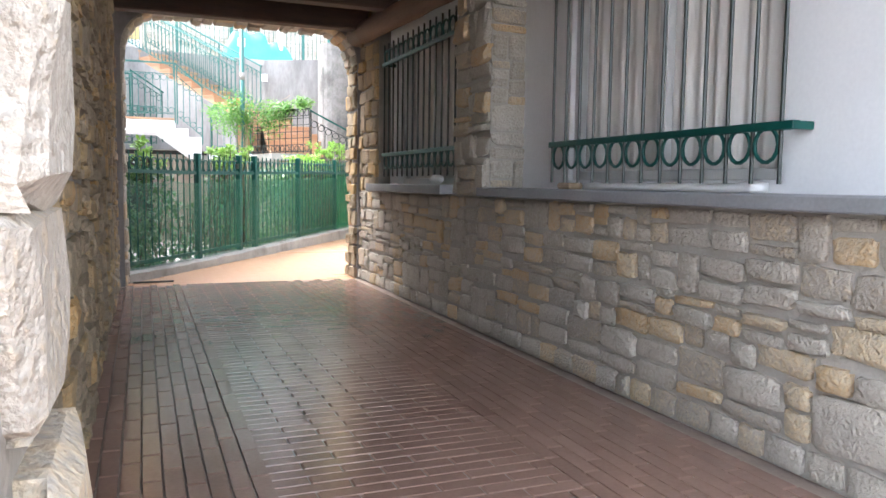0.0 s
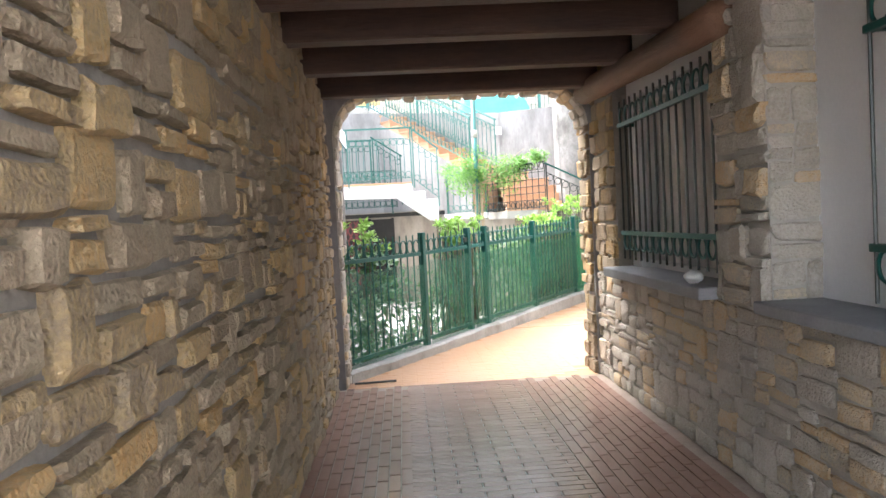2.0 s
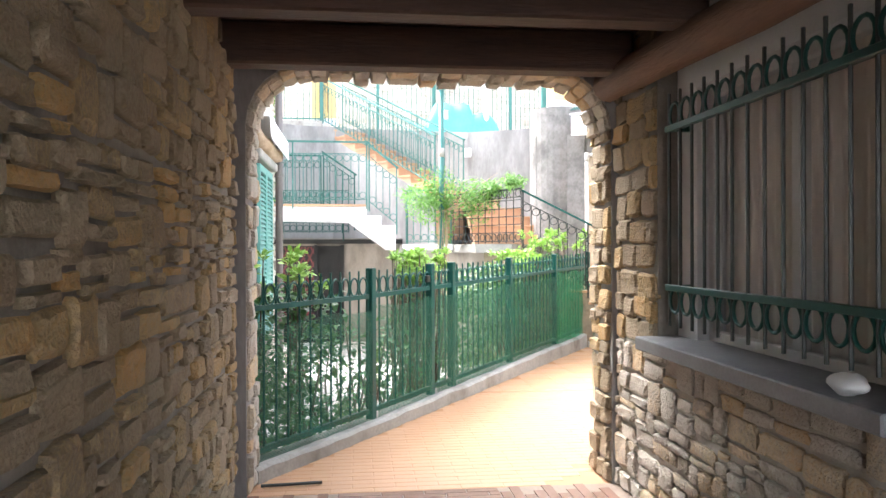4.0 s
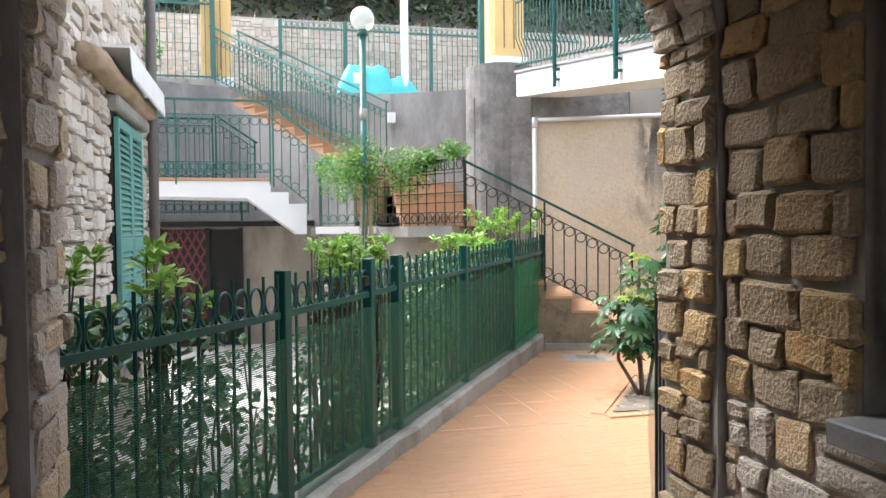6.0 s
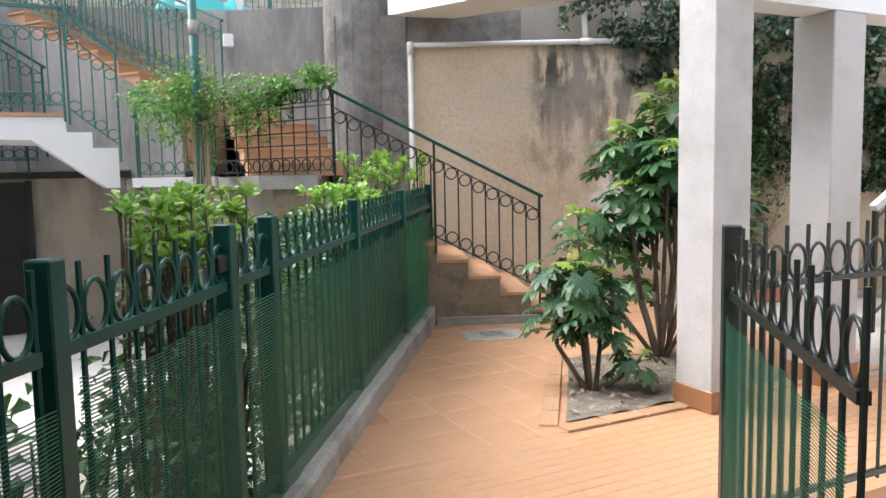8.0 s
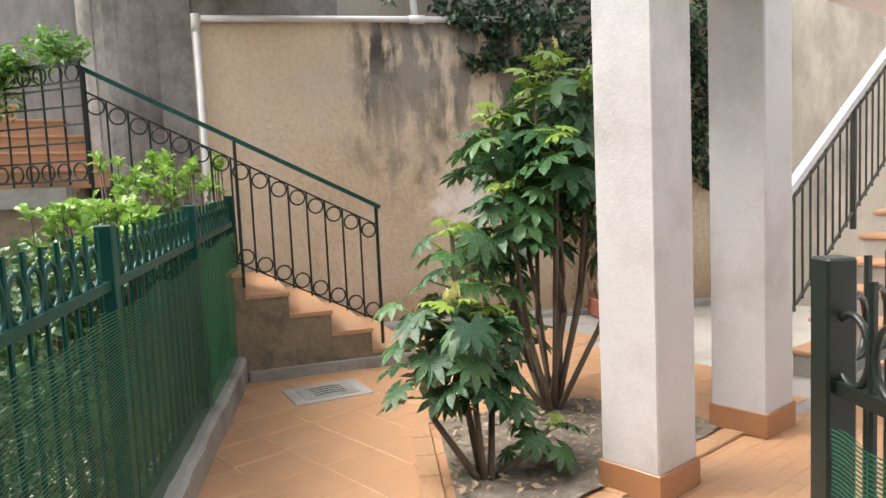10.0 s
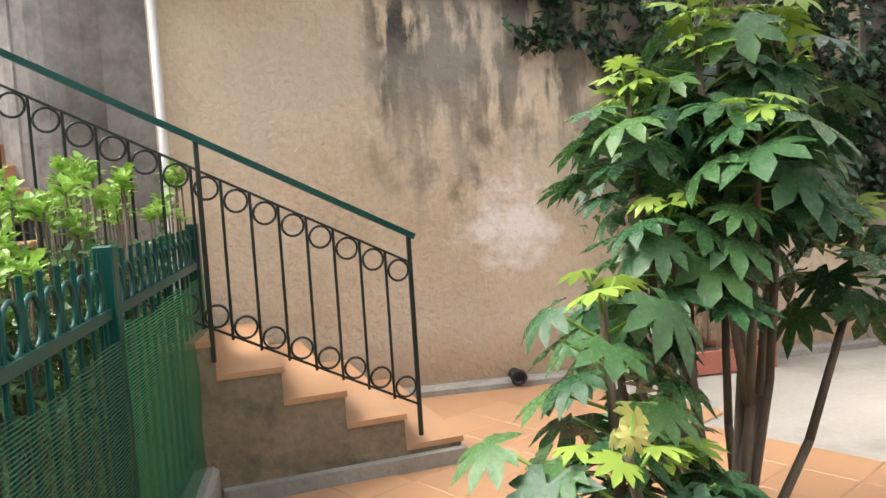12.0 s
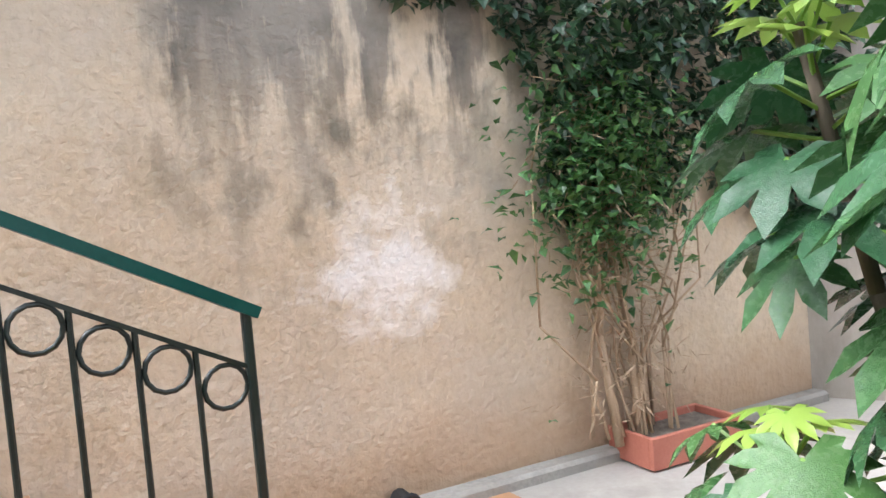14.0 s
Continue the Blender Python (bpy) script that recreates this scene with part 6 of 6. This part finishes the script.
for k in range(6):
    for side in (0, 1):
        a = (k + 0.5) / 6 * math.pi / 2
        c = Vector((X1 - R + R * math.cos(a), 0, TOP - R + R * math.sin(a))) if side else Vector((X0 + R - R * math.cos(a), 0, TOP - R + R * math.sin(a)))
        nv = Vector((-math.cos(a), 0, -math.sin(a))) if side else Vector((math.cos(a), 0, -math.sin(a)))
        for y in (7.43, 7.61):
            xv = Vector((0, 1, 0))
            m = Matrix.Translation((c.x, y, c.z)) @ Matrix((xv, nv.cross(xv), nv)).transposed().to_4x4() @ Matrix.Diagonal((0.175, 0.09, 0.04 * rng.uniform(0.7, 1.3), 1))
            piece("stone", rng.choice(arch_meshes), wall_arch, m)
x = X0 + R
while x < X1 - R:
    w = rng.uniform(0.09, 0.2)
    for y in (7.43, 7.61):
        m = Matrix.Translation((x + w / 2, y, TOP)) @ Matrix.Rotation(math.pi, 4, "X") @ Matrix.Diagonal((w - 0.01, 0.175, 0.04 * rng.uniform(0.7, 1.4), 1))
        piece("stone", rng.choice(arch_meshes), wall_arch, m)
    x += w
lay(facade, courses(5.6, 5.2, 11, lambda u, v: 3.66 < u < 5.01 and v < 2.9, tall=(0.08, 0.2)), (-0.69, 7.70, -0.4), (0, 1, 0), (1, 0, 0), STONE_PALE, 0.045, lambda p: p.y > 8.6 and 0.8 < p.z < 3.2, seed=11)
lay(wall_dry, courses(22, 2.5, 12, tall=(0.13, 0.26), wide=(0.14, 0.34)), (-6, 24.05, 4.1), (1, 0, 0), (0, -1, 0), STONE_FAR, 0.03, lambda p: 0 < p.x < 7, seed=12)

TILE = [(-0.5, -0.5, 0), (0.5, -0.5, 0), (0.5, 0.5, 0), (-0.5, 0.5, 0), (-0.48, -0.47, 1), (0.48, -0.47, 1), (0.48, 0.47, 1), (-0.48, 0.47, 1)]
TILE_F = [(4, 5, 6, 7), (0, 1, 5, 4), (1, 2, 6, 5), (2, 3, 7, 6), (3, 0, 4, 7)]


def tiles(parent, cells, mat, z, near, thick=0.006, turn=0.0, seed=1, gap=0.005, tilt=0.006):
    """cells: centre x, y, width, length."""
    rng = random.Random(seed)
    me = pydata("tile", TILE, TILE_F, mat)
    verts, faces, made = [], [], 0
    for x, y, w, h in cells:
        gx, gy = (gap, gap * 0.4) if h > w * 2 else (gap * 0.8, gap)
        m = Matrix.Translation((x, y, z)) @ Matrix.Rotation(turn + rng.uniform(-0.002, 0.002), 4, "Z") @ Matrix.Rotation(rng.uniform(-tilt, tilt), 4, "X") @ Matrix.Diagonal((w - gx, h - gy, thick * rng.uniform(0.85, 1.15), 1))
        if made < 300 and near(x, y):
            piece("tile", me, parent, m)
            made += 1
        else:
            base = len(verts)
            verts += [m @ Vector(c) for c in TILE]
            faces += [tuple(base + i for i in f) for f in TILE_F]
    if verts:
        hold(tagged(new("tiling", pydata("tiling", verts, faces, mat)), kind="stuff"), parent)


P, L = 0.066, 0.25
cells = []
for i in range(-24, 113):
    y = P * (i + 0.5)
    for j in range(-1, 5):
        a, c = max(0.36, 0.36 + L * (j + 0.5 * (i % 2))), min(1.30, 0.36 + L * (j + 1 + 0.5 * (i % 2)))
        if c - a > 0.03 and y < 7.33:
            cells.append(((a + c) / 2, y, c - a, P))
for x0, cols in ((-0.22, 9), (1.30, 10)):
    for i in range(cols):
        for j in range(-9, 30):
            y0 = L * (j + 0.37 * (i % 3))
            if y0 + L < 7.42:
                cells.append((x0 + P * (i + 0.5), y0 + L / 2, P, L))
cells.sort(key=lambda c: abs(c[1] - 3.0))
tiles(tunnel_floor, cells, TILE_BROWN, 0.0, lambda x, y: 2.0 < y < 4.6, seed=3, gap=0.006, tilt=0.0015)
walk_cells = []


def inside(x, y):
    s = (Vector((x, y, 0)) - F0).dot(FN)
    if s > -0.07 or x > 6.0 + (y - 10.3) * 0.2 or y > 12.9 + (4.93 - x) * 0.41 + (0.9 if x > 4.95 else 0):
        return False
    if 10.3 < y < 11.75 and x > 3.02 + (y - 10.3) * 0.72 and x < 5.15 and y < 11.8 - (x - 4.07) * 0.36:
        return False
    return True


for i in range(40):
    y = 7.36 + 0.078 * (i + 0.5)
    for j in range(24):
        x = -0.6 + 0.26 * (j + 0.5 * (i % 2))
        lim = 2.06 + (y - 7.84) * 0.74
        if inside(x, y) and y < 10.25 and (x < lim or y > 9.1):
            walk_cells.append((x, y, 0.26, 0.078))
tiles(floor, walk_cells, TILE_ORANGE, -0.006, lambda x, y: x < 2.6, seed=4, gap=0.002, tilt=0.001, thick=0.0025)
big = []
for i in range(12):
    y = 10.30 + 0.33 * (i + 0.5)
    for j in range(18):
        x = 0.6 + 0.33 * (j + 0.5)
        if inside(x, y):
            big.append((x, y, 0.33, 0.33))
tiles(floor, big, TILE_ORANGE, -0.006, lambda x, y: True, seed=5, gap=0.0025, tilt=0.0, thick=0.004)
bed_border = setting("trim_bed", boxed(0, 0.001, 0, 0.001, -0.2, -0.19), TILE_EDGE, "pale orange tile border of a planting bed", "border")
for (ax, ay), (bx, by), n in (((3.02, 10.42), (4.0, 11.76), 6), ((4.0, 11.76), (5.05, 11.40), 4), ((3.06, 10.34), (5.1, 10.34), 7)):
    pa, pb = Vector((ax, ay, 0)), Vector((bx, by, 0))
    ang = math.atan2(by - ay, bx - ax)
    me = pydata("tile", TILE, TILE_F, TILE_EDGE)
    for k in range(n):
        c = pa.lerp(pb, (k + 0.5) / n)
        piece("tile", me, bed_border, Matrix.Translation((c.x, c.y, 0.0)) @ Matrix.Rotation(ang, 4, "Z") @ Matrix.Diagonal(((pb - pa).length / n - 0.004, 0.11, 0.010, 1)))
